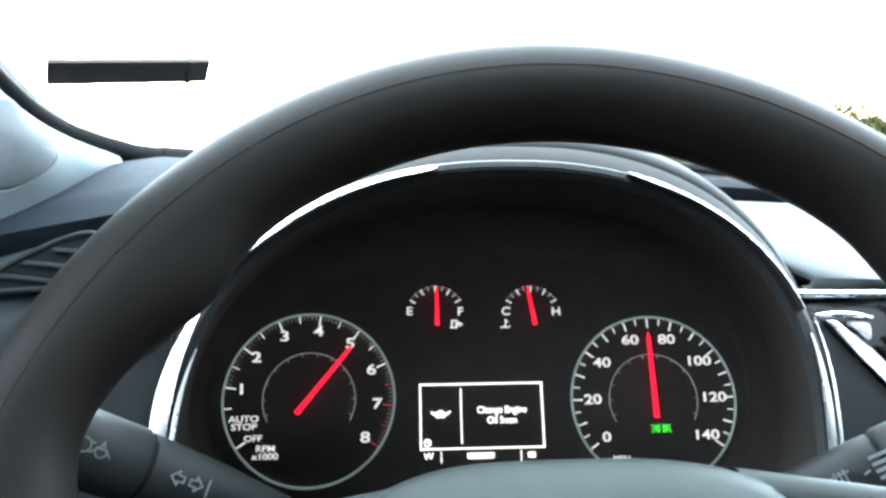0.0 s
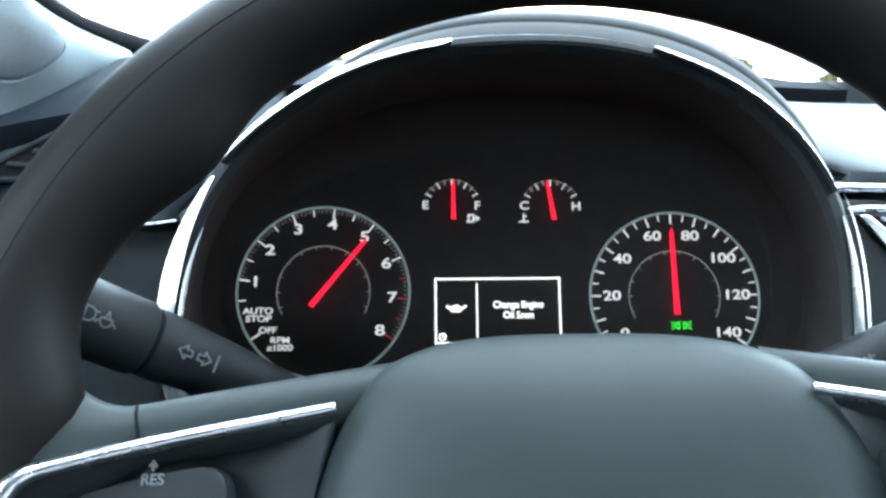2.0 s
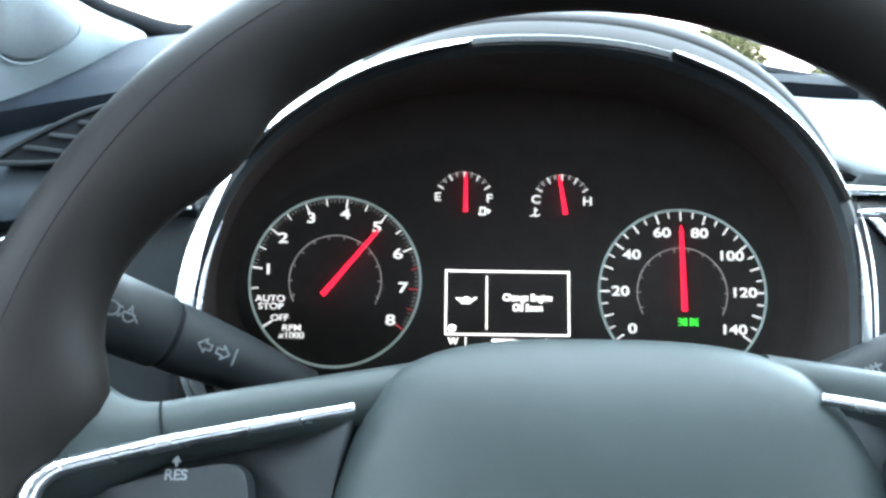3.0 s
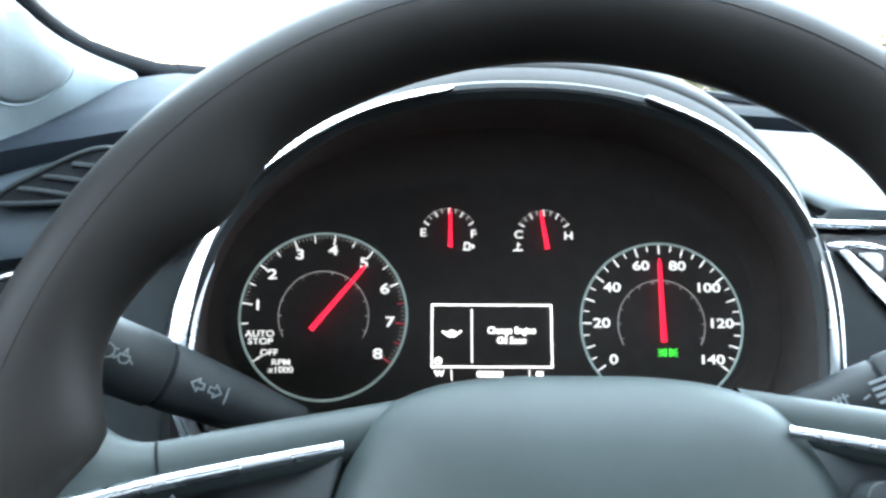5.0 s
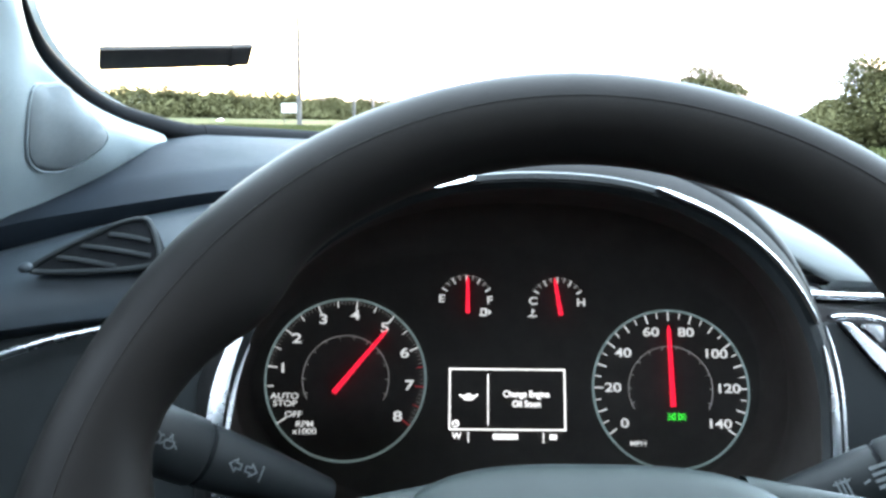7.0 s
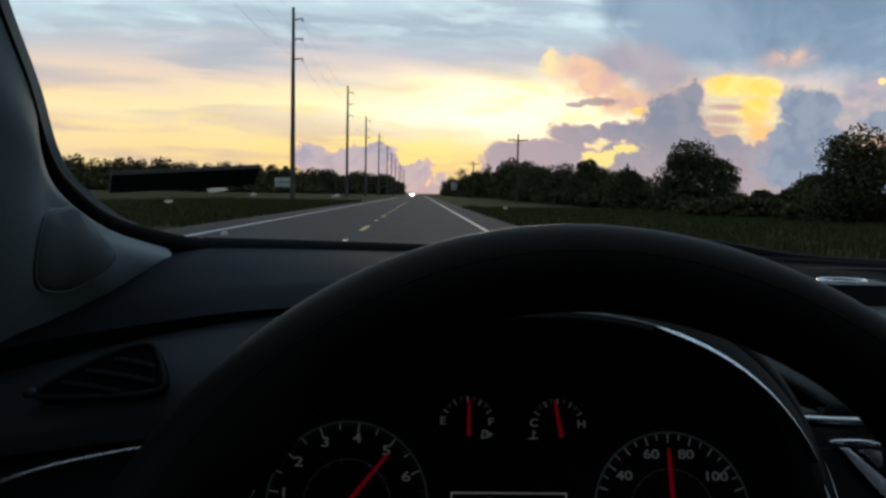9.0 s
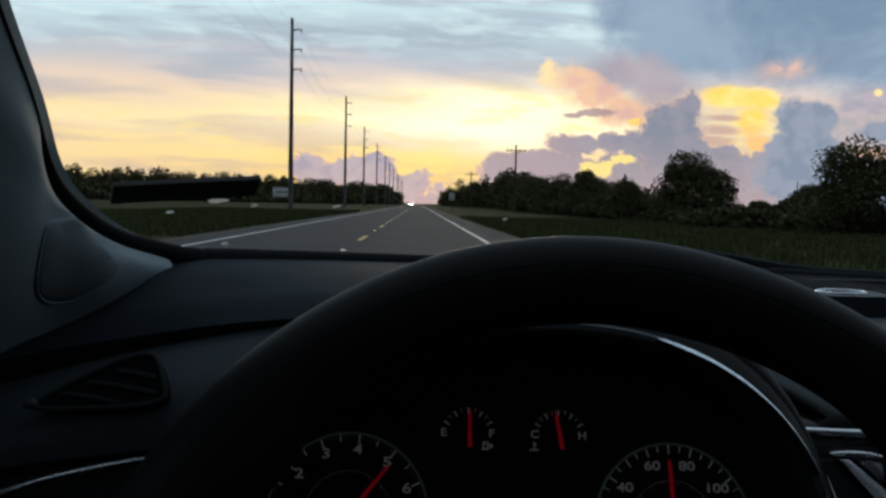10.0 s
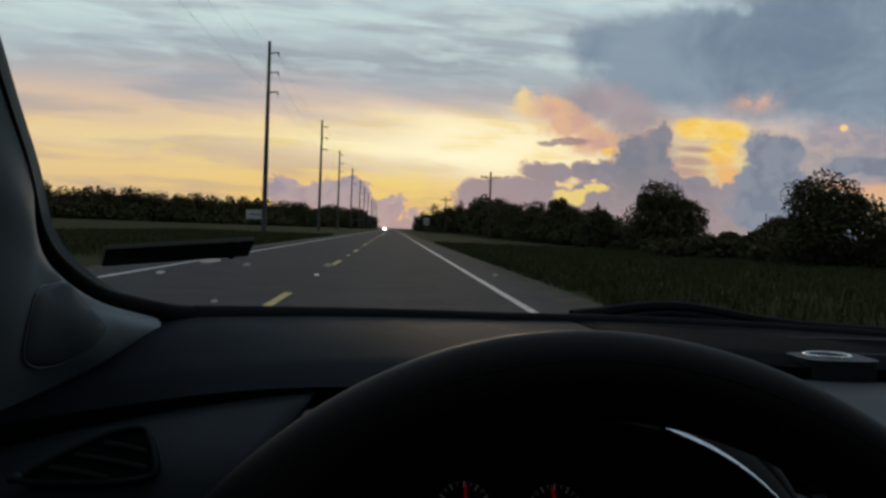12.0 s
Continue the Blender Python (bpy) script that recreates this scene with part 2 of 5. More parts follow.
    front = n.math("MULTIPLY", n.step(y, 0.25, 0.6), n.math("SUBTRACT", 1.0, n.step(z, 0.45, 0.75)))
    colour = n.mix(front, dome, base)
    back = n.add("ShaderNodeBackground")
    n.put(back.inputs[0], colour)
    back.inputs[1].default_value = 1.12
    out = n.add("ShaderNodeOutputWorld")
    n.put(out.inputs[0], back.outputs[0])


build_sky()

sun = new("sun", bpy.data.lights.new("sun", "SUN"))
sun.data.energy, sun.data.angle, sun.data.color = 0.5, radians(12), (1.0, 0.78, 0.52)
sun.matrix_world = look((40 * math.sin(SUN_AZ), 40 * math.cos(SUN_AZ), 40 * math.tan(SUN_EL)), (0, 0, 0))


# ---------------------------------------------------------------- materials
def material(name, a, b=None, rough=0.5, metal=0.0, scale=40.0, bump=0.0, fine=400.0, glow=0.0, spec=0.5, coat=0.0, vary=0.0, rough_vary=0.1):
    """Two colours mixed by noise at two scales, with fine relief; the pattern is in object space, in metres."""
    m = bpy.data.materials.new(name)
    m.use_nodes = True
    n = Nodes(m.node_tree)
    b = b or tuple(c * 0.82 for c in a)
    co = n.add("ShaderNodeTexCoord").outputs["Object"]
    big = n.noise(co, scale, 4.0, 0.6)
    small = n.noise(co, fine, 3.0, 0.6)
    f = n.math("ADD", n.math("MULTIPLY", n.step(big, 0.35, 0.65), 0.7), n.math("MULTIPLY", small, 0.3))
    colour = n.mix(f, a, b)
    if vary:
        rnd = n.add("ShaderNodeObjectInfo").outputs["Random"]
        colour = n.mix(n.math("MULTIPLY", rnd, vary), colour, tuple(c * 0.55 for c in a))
    p = n.add("ShaderNodeBsdfPrincipled")
    n.put(p.inputs["Base Color"], colour)
    n.put(p.inputs["Roughness"], n.math("ADD", rough - rough_vary / 2, n.math("MULTIPLY", big, rough_vary)))
    p.inputs["Metallic"].default_value = metal
    p.inputs["Specular IOR Level"].default_value = spec
    p.inputs["Coat Weight"].default_value = coat
    if glow:
        n.put(p.inputs["Emission Color"], (*a, 1.0))
        p.inputs["Emission Strength"].default_value = glow
    if bump:
        bn = n.add("ShaderNodeBump")
        bn.inputs["Strength"].default_value = bump
        bn.inputs["Distance"].default_value = 1.0 / fine
        n.put(bn.inputs["Height"], small)
        n.put(p.inputs["Normal"], bn.outputs[0])
    out = n.add("ShaderNodeOutputMaterial")
    n.put(out.inputs[0], p.outputs[0])
    return m


def glass_material():
    m = bpy.data.materials.new("clear_glass")
    m.use_nodes = True
    n = Nodes(m.node_tree)
    p = n.add("ShaderNodeBsdfTransparent")
    p.inputs[0].default_value = (0.93, 0.96, 0.95, 1)
    g = n.add("ShaderNodeBsdfGlossy")
    g.inputs["Roughness"].default_value = 0.02
    mixer = n.add("ShaderNodeMixShader")
    mixer.inputs[0].default_value = 0.012
    n.put(mixer.inputs[1], p.outputs[0])
    n.put(mixer.inputs[2], g.outputs[0])
    out = n.add("ShaderNodeOutputMaterial")
    n.put(out.inputs[0], mixer.outputs[0])
    return m


SOFT = material("soft_black_plastic", (0.0222, 0.0268, 0.0288), (0.016, 0.0194, 0.0208), 0.68, scale=18, bump=0.25, fine=1400, spec=0.16)
SWITCH = material("charcoal_switch_plastic", (0.0175, 0.0214, 0.0234), (0.0130, 0.0160, 0.0174), 0.5, scale=22, bump=0.15, fine=1500, spec=0.25)
DASH = material("dark_dashboard_vinyl", (0.0122, 0.0168, 0.0224), (0.0098, 0.0135, 0.0180), 0.72, scale=18, bump=0.25, fine=1400, spec=0.08)
PIANO = material("dead_black_plastic", (0.0062, 0.0062, 0.0064), (0.0050, 0.0050, 0.0052), 0.55, scale=50, bump=0.05, fine=900, spec=0.12)
PANEL = material("dark_grey_plastic", (0.034, 0.0450, 0.0540), (0.027, 0.0358, 0.0430), 0.52, scale=22, bump=0.25, fine=1400, spec=0.26)
LEATHER = material("black_leather", (0.0120, 0.0107, 0.0098), (0.0090, 0.0081, 0.0075), 0.54, scale=30, bump=0.09, fine=1300, spec=0.12)
# copy of the rim leather, darkened in colour to hold down sky light
GRIP = material("darkened_outer_leather", (0.0088, 0.0084, 0.0083), (0.0068, 0.0066, 0.0064), 0.52, scale=30, bump=0.09, fine=1300, spec=0.10)
PAD = material("grained_charcoal_vinyl", (0.0205, 0.0288, 0.0286), (0.0170, 0.0240, 0.0239), 0.54, scale=25, bump=0.10, fine=1900, spec=0.28)
TRIM = material("pale_grey_trim", (0.222, 0.272, 0.294), (0.196, 0.241, 0.262), 0.75, scale=14, bump=0.3, fine=900)
GRILLE = material("grey_speaker_cloth", (0.148, 0.175, 0.190), (0.136, 0.162, 0.176), 0.85, scale=300, bump=0.3, fine=1500)
SILVER = material("silver_grey_panel", (0.088, 0.101, 0.106), (0.075, 0.086, 0.090), 0.58, scale=20, bump=0.15, fine=1400, spec=0.25)
HOOD = material("black_grained_vinyl", (0.0042, 0.0047, 0.0052), (0.0034, 0.0038, 0.0042), 0.6, scale=24, bump=0.12, fine=1600, spec=0.14)
PADDING = material("darker_dashboard_vinyl", (0.0052, 0.0064, 0.0080), (0.0042, 0.0052, 0.0065), 0.85, scale=20, bump=0.2, fine=1300, spec=0.03)
BLACK = material("matt_black_rubber", (0.0098, 0.0110, 0.0126), None, 0.8, scale=40, bump=0.2, fine=600, spec=0.06)
GLOSS = material("gloss_black_plastic", (0.012, 0.012, 0.013), None, 0.22, scale=60, bump=0.02, fine=500)
FACE = material("matt_black_gauge_face", (0.056, 0.051, 0.048), (0.047, 0.043, 0.040), 0.7, scale=70, bump=0.05, fine=900, spec=0.12)
CHROME = material("satin_chrome", (0.66, 0.69, 0.71), (0.60, 0.63, 0.655), 0.27, 1.0, scale=60, bump=0.03, fine=900)
GLASS = glass_material()
WHITE_GLOW = material("backlit_white_print", (0.60, 0.63, 0.65), (0.56, 0.59, 0.61), 0.5, scale=60, glow=0.030)
SCREEN_GLOW = material("bright_display_white", (0.66, 0.68, 0.70), (0.62, 0.64, 0.66), 0.5, scale=60, glow=0.075)
RING_GLOW = material("backlit_ring", (0.36, 0.50, 0.50), (0.32, 0.44, 0.44), 0.5, scale=90, glow=0.007)
DIM_GLOW = material("dim_backlit_ring", (0.40, 0.40, 0.40), None, 0.5, scale=90, glow=0.014)
RED_GLOW = material("red_lit_needle", (1.0, 0.012, 0.045), (0.9, 0.01, 0.04), 0.45, scale=90, glow=0.042)
RED_DIM = material("dim_red_print", (0.55, 0.05, 0.06), None, 0.5, scale=90, glow=0.009)
GREEN_GLOW = material("green_lit_symbol", (0.05, 0.85, 0.08), None, 0.5, scale=90, glow=0.03)
PRINT = material("grey_white_print", (0.17, 0.19, 0.20), (0.14, 0.155, 0.165), 0.6, scale=80)
FELT = material("grey_headliner", (0.30, 0.30, 0.29), (0.24, 0.24, 0.235), 0.9, scale=30, bump=0.4, fine=700)
TAG = material("dark_brown_plastic", (0.030, 0.025, 0.021), (0.022, 0.018, 0.016), 0.7, scale=80, bump=0.2, fine=900)


def smear_material():
    m = bpy.data.materials.new("dried_bug_smear")
    m.use_nodes = True
    n = Nodes(m.node_tree)
    t = n.add("ShaderNodeBsdfTranslucent")
    d = n.add("ShaderNodeBsdfDiffuse")
    spots = n.noise(n.add("ShaderNodeTexCoord").outputs["Object"], 700.0, 3.0)
    n.put(t.inputs[0], n.mix(spots, (0.95, 0.94, 0.90), (0.85, 0.83, 0.78)))
    d.inputs[0].default_value = (0.72, 0.70, 0.64, 1)
    mixer = n.add("ShaderNodeMixShader")
    mixer.inputs[0].default_value = 0.35
    n.put(mixer.inputs[1], t.outputs[0])
    n.put(mixer.inputs[2], d.outputs[0])
    out = n.add("ShaderNodeOutputMaterial")
    n.put(out.inputs[0], mixer.outputs[0])
    return m


DIRT = smear_material()
ASPHALT = material("worn_asphalt", (0.038, 0.042, 0.051), (0.028, 0.031, 0.039), 0.88, scale=0.7, bump=0.6, fine=45, spec=0.2)
GRAVEL = material("gravel_shoulder", (0.10, 0.095, 0.085), (0.06, 0.058, 0.05), 0.95, scale=1.5, bump=0.8, fine=30, spec=0.05)
ROADWHITE = material("worn_white_road_paint", (0.62, 0.62, 0.60), (0.40, 0.40, 0.39), 0.7, scale=6, bump=0.2, fine=60)
ROADYELLOW = material("worn_yellow_road_paint", (0.60, 0.45, 0.14), (0.44, 0.34, 0.13), 0.7, scale=6, bump=0.2, fine=60)
GRASS = material("mown_grass", (0.048, 0.052, 0.022), (0.033, 0.037, 0.016), 0.95, scale=0.22, bump=0.9, fine=9, spec=0.03)
BLADE = material("long_grass", (0.054, 0.068, 0.024), (0.062, 0.066, 0.030), 0.9, scale=0.5, fine=4, spec=0.05)
LEAF = material("dark_green_leaves", (0.080, 0.080, 0.037), (0.092, 0.086, 0.044), 0.9, scale=1.2, fine=9, spec=0.04, vary=0.3)
BARK = material("grey_brown_bark", (0.085, 0.066, 0.050), (0.05, 0.04, 0.03), 0.95, scale=3, bump=0.7, fine=30)
POLEMAT = material("weathered_steel_pole", (0.10, 0.095, 0.09), (0.065, 0.06, 0.058), 0.7, scale=0.8, bump=0.2, fine=20)
WOODPOLE = material("brown_wood_pole", (0.075, 0.055, 0.042), (0.05, 0.036, 0.028), 0.9, scale=2.0, bump=0.4, fine=25)
SIGNWHITE = material("white_sign_face", (0.72, 0.72, 0.70), (0.62, 0.62, 0.60), 0.5, scale=2.5, fine=20)
SIGNGREY = material("grey_sign_lettering", (0.18, 0.18, 0.18), None, 0.6, scale=4)
CARPAINT = material("dark_car_paint", (0.05, 0.052, 0.058), None, 0.3, scale=3, coat=0.6)
LAMP = material("lit_headlamp", (1.0, 0.95, 0.85), None, 0.3, scale=9, glow=60.0)
# emission here stands in for the light that the studs throw back
REFLECT = material("pale_glowing_stud", (0.85, 0.82, 0.70), (0.75, 0.70, 0.58), 0.25, scale=50, glow=0.5)


# ---------------------------------------------------------------- mesh helpers
def finish(name, bm, mat, smooth=True):
    bmesh.ops.recalc_face_normals(bm, faces=bm.faces)
    me = bpy.data.meshes.new(name)
    bm.to_mesh(me)
    bm.free()
    if smooth:
        for f in me.polygons:
            f.use_smooth = True
        me.set_sharp_from_angle(angle=radians(38))
    me.materials.append(mat)
    return me


def part(name, bm, mat, parent, label="", smooth=True):
    ob = new(name, finish(name, bm, mat, smooth))
    ob.parent = parent
    return tagged(ob, label)


def single(name, bm, mat, label, category, group="", kind="", smooth=True):
    return tagged(new(name, finish(name, bm, mat, smooth)), label, category, group, kind)


def thing(name, label, category, m=None, group="", kind=""):
    ob = new(name)
    ob.empty_display_size = 0.05
    if m is not None:
        ob.matrix_world = m
    return tagged(ob, label, category, group, kind)


def box(bm, centre, size, bevel=0.0, turn=None):
    r = bmesh.ops.create_cube(bm, size=1.0)
    vs = r["verts"]
    bmesh.ops.scale(bm, vec=size, verts=vs)
    if bevel:
        es = list({e for v in vs for e in v.link_edges})
        r = bmesh.ops.bevel(bm, geom=es, offset=bevel, segments=2, profile=0.6, affect="EDGES")
        vs = list({v for f in r["faces"] for v in f.verts} | {v for v in vs if v.is_valid})
    if turn is not None:
        bmesh.ops.transform(bm, matrix=turn, verts=vs)
    bmesh.ops.translate(bm, vec=centre, verts=vs)
    return bm


def grid(bm, rows, close_u=False, close_v=False):
    """Quads over rows of points."""
    vs = [[bm.verts.new(p) for p in row] for row in rows]
    nr, nc = len(vs), len(vs[0])
    for i in range(nr if close_u else nr - 1):
        for j in range(nc if close_v else nc - 1):
            bm.faces.new((vs[i][j], vs[i][(j + 1) % nc], vs[(i + 1) % nr][(j + 1) % nc], vs[(i + 1) % nr][j]))
    return vs


def shell(bm, rows, depth):
    """A sheet of that thickness: the rows, and the same rows pushed along depth."""
    a = grid(bm, rows)
    b = grid(bm, [[Vector(p) + Vector(depth) for p in row] for row in rows])
    nr, nc = len(a), len(a[0])
    for i in range(nr - 1):
        for j in (0, nc - 1):
            bm.faces.new((a[i][j], a[i + 1][j], b[i + 1][j], b[i][j]))
    for j in range(nc - 1):
        for i in (0, nr - 1):
            bm.faces.new((a[i][j], a[i][j + 1], b[i][j + 1], b[i][j]))
    return bm


def curve_points(ctrl, n, closed=False):
    """A smooth Catmull-Rom line through control points."""
    p = [Vector(c) for c in ctrl]
    out = []
    m = len(p) if closed else len(p) - 1
    for k in range(n if closed else n + 1):
        s = k / n * m
        i = min(int(s), m - 1)
        f = s - i
        g = (lambda q: p[q % len(p)]) if closed else (lambda q: p[max(0, min(len(p) - 1, q))])
        a, b, c, d = g(i - 1), g(i), g(i + 1), g(i + 2)
        out.append(0.5 * (2 * b + (c - a) * f + (2 * a - 5 * b + 4 * c - d) * f * f + (3 * b - a - 3 * c + d) * f ** 3))
    return out


def tube(bm, pts, radii, sides=12, closed=False, flat=1.0, up=(0, 0, 1)):
    """A swept tube; flat squashes the section along up."""
    pts = [Vector(p) for p in pts]
    n = len(pts)
    rows = []
    for i, p in enumerate(pts):
        a = pts[(i + 1) % n] if closed or i < n - 1 else p
        b = pts[i - 1] if closed or i > 0 else p
        d = (a - b).normalized()
        w = Vector(up) - d * d.dot(Vector(up))
        w = w.normalized() if w.length > 1e-5 else d.orthogonal().normalized()
        s = d.cross(w)
        r = radii[i] if isinstance(radii, (list, tuple)) else radii
        rows.append([p + s * (r * math.cos(t)) + w * (r * flat * math.sin(t)) for t in (2 * math.pi * k / sides for k in range(sides))])
    vs = grid(bm, rows, closed, True)
    if not closed:
        bm.faces.new(vs[0][::-1])
        bm.faces.new(vs[-1])
    return bm


def plate(bm, outline, z0, z1, bevel=0.0):
    """A flat piece: a closed outline in x, y, between two heights."""
    lo = [bm.verts.new((x, y, z0)) for x, y in outline]
    hi = [bm.verts.new((x, y, z1)) for x, y in outline]
    n = len(lo)
    bm.faces.new(lo[::-1])
    top = bm.faces.new(hi)
    for i in range(n):
        bm.faces.new((lo[i], lo[(i + 1) % n], hi[(i + 1) % n], hi[i]))
    if bevel:
        bmesh.ops.bevel(bm, geom=list(top.edges), offset=bevel, segments=3, profile=0.6, affect="EDGES")
    return bm


def ribbon(bm, lines, width, z, thick=0.0003):
    """Flat strokes along lines in x, y: the printed symbols."""
    for line in lines:
        for (ax, ay), (bx, by) in zip(line, line[1:]):
            d = Vector((bx - ax, by - ay))
            if d.length < 1e-7:
                continue
            e = d.normalized() * width * 0.5
            q = Vector((-e.y, e.x))
            pts = [(ax - e.x + q.x, ay - e.y + q.y), (ax - e.x - q.x, ay - e.y - q.y), (bx + e.x - q.x, by + e.y - q.y), (bx + e.x + q.x, by + e.y + q.y)]
            lo = [bm.verts.new((*p, z)) for p in pts]
            hi = [bm.verts.new((*p, z + thick)) for p in pts]
            bm.faces.new(lo[::-1])
            bm.faces.new(hi)
            for i in range(4):
                bm.faces.new((lo[i], lo[(i + 1) % 4], hi[(i + 1) % 4], hi[i]))
    return bm


def arc(cx, cy, r, a0, a1, n=24):
    return [(cx + r * math.cos(radians(a0 + (a1 - a0) * i / n)), cy + r * math.sin(radians(a0 + (a1 - a0) * i / n))) for i in range(n + 1)]


def lettering(name, text, x, y, z, size, mat, parent, stretch=1.15):
    """Raised print in the built-in font, as a mesh."""
    cu = bpy.data.curves.new(name, "FONT")
    cu.body, cu.size, cu.align_x, cu.align_y, cu.extrude = text, size, "CENTER", "CENTER", 0.00012
    cu.offset = size * 0.018
    tmp = bpy.data.objects.new(name, cu)
    me = bpy.data.meshes.new_from_object(tmp)
    bpy.data.objects.remove(tmp)
    me.materials.clear()
    me.materials.append(mat)
    weld = bmesh.new()
    weld.from_mesh(me)
    bmesh.ops.remove_doubles(weld, verts=weld.verts, dist=1e-7)
    weld.to_mesh(me)
    ob = new(name, me)
    ob.parent = parent
    ob.location = (x, y, z)
    ob.scale = (stretch, 1, 1)
    return ob
# ---------------------------------------------------------------- the car's inside
CAR_X = 0.37                                  # the car's middle; the driver sits at x = 0


def glass_y(x, z):
    return 0.62 - 0.62 * (x - CAR_X) ** 2 - 1.6 * (z - 1.02)


def sill_z(x):
    """Height of the windscreen's lower edge."""
    return 1.0085 + (0.062 * (0.05 - x) if x < 0.05 else -0.035 * (x - 0.05))


PILLAR = [(-0.238, 1.026), (-0.267, 1.042), (-0.279, 1.066), (-0.279, 1.088), (-0.268, 1.122), (-0.258, 1.16), (-0.235, 1.24), (-0.205, 1.34), (-0.18, 1.42)]


def build_windscreen():
    ws = thing("windscreen", "clear raked windscreen with a black rubber edge", "windscreen", kind="structure")
    edge = [(p.x, p.z) for p in curve_points([(x, 0, z) for x, z in PILLAR], 40)]
    rows = []
    for x, z in edge:
        x2 = 2 * CAR_X - x
        zz = z
        rows.append([(x + (x2 - x) * k / 30, glass_y(x + (x2 - x) * k / 30, zz), zz) for k in range(31)])
    low = [(p[0], glass_y(p[0], sill_z(p[0])), sill_z(p[0])) for p in rows[0]]
    bm = bmesh.new()
    grid(bm, [low] + rows)
    g = part("glass", bm, GLASS, ws)
    g.visible_shadow = False
    # rubber along the pillar and the lower edge
    bm = bmesh.new()
    band = [max(0.0010, 0.0066 * (1 - (k / 19) ** 2)) for k in range(41)]
    side = [Vector((x - r * 0.85, glass_y(x, z) - r, z - r * 0.4)) for (x, z), r in zip(edge, band)]
    xs = [-0.225 + 1.208 * k / 40 for k in range(41)]
    low_line = [Vector((x, glass_y(x, sill_z(x)) - 0.004, sill_z(x) - 0.007)) for x in xs]
    turn = curve_points([side[4], side[2], side[0].lerp(low_line[0], 0.25), side[0].lerp(low_line[0], 0.6), low_line[0], low_line[1]], 16)
    tube(bm, side[:4:-1] + turn, band[:4:-1] + [band[4] + (0.0105 - band[4]) * i / 16 for i in range(17)], 10)
    part("side_seal", bm, BLACK, ws)
    bm = bmesh.new()
    tube(bm, low_line, 0.0105, 10)
    part("lower_seal", bm, BLACK, ws)
    return ws


build_windscreen()


def build_tag():
    """The dark bar stuck on the glass."""
    t = thing("windscreen_tag", "dark brown plastic tag bar stuck on the windscreen", "windscreen tag")
    a, b = Vector((-0.2590, 0.2850, 1.0712)), Vector((-0.1747, 0.336, 1.0792))
    d = (b - a).normalized()
    up = Vector((0, -1.6, 1)).normalized()
    up = (up - d * up.dot(d)).normalized()
    nrm = d.cross(up)
    m = Matrix((d, up, nrm)).transposed().to_4x4()
    m.translation = (a + b) / 2 - nrm * 0.0
    t.matrix_world = m
    w = (b - a).length
    bm = bmesh.new()
    box(bm, (0, 0, 0.002), (w, 0.0195, 0.004), 0.0012)
    part("body", bm, TAG, t)
    bm = bmesh.new()
    box(bm, (w * 0.37, 0, 0.0025), (0.004, 0.0205, 0.0048), 0.0008)
    part("end_clip", bm, TAG, t)
    for k, (x, z) in enumerate([(-0.204, 1.067), (-0.182, 1.064), (-0.124, 1.064), (0.023, 1.055), (-0.211, 1.033), (-0.236, 1.058)]):
        bm = bmesh.new()
        rnd = random.Random(k)
        w, h = (0.0072, 0.0020) if k == 0 else (0.0024 + 0.001 * rnd.random(), 0.0012)
        pts = [(w * math.cos(q) * (0.8 + 0.4 * rnd.random()), h * math.sin(q) * (0.7 + 0.6 * rnd.random())) for q in (2 * math.pi * i / 12 for i in range(12))]
        plate(bm, pts, 0.0006, 0.0012)
        s = single("bug_smear", bm, DIRT, "pale dried bug smear on the windscreen", "smear", "smears on the windscreen")
        m2 = m.copy()
        m2.translation = (x, glass_y(x, z) - 0.0006, z)
        s.matrix_world = m2


build_tag()


GRILLE_AT = [(0.41, 0.40), (0.32, 0.27), (0.245, 0.20), (0.215, 0.36), (0.205, 0.55), (0.255, 0.68), (0.35, 0.76), (0.43, 0.68)]


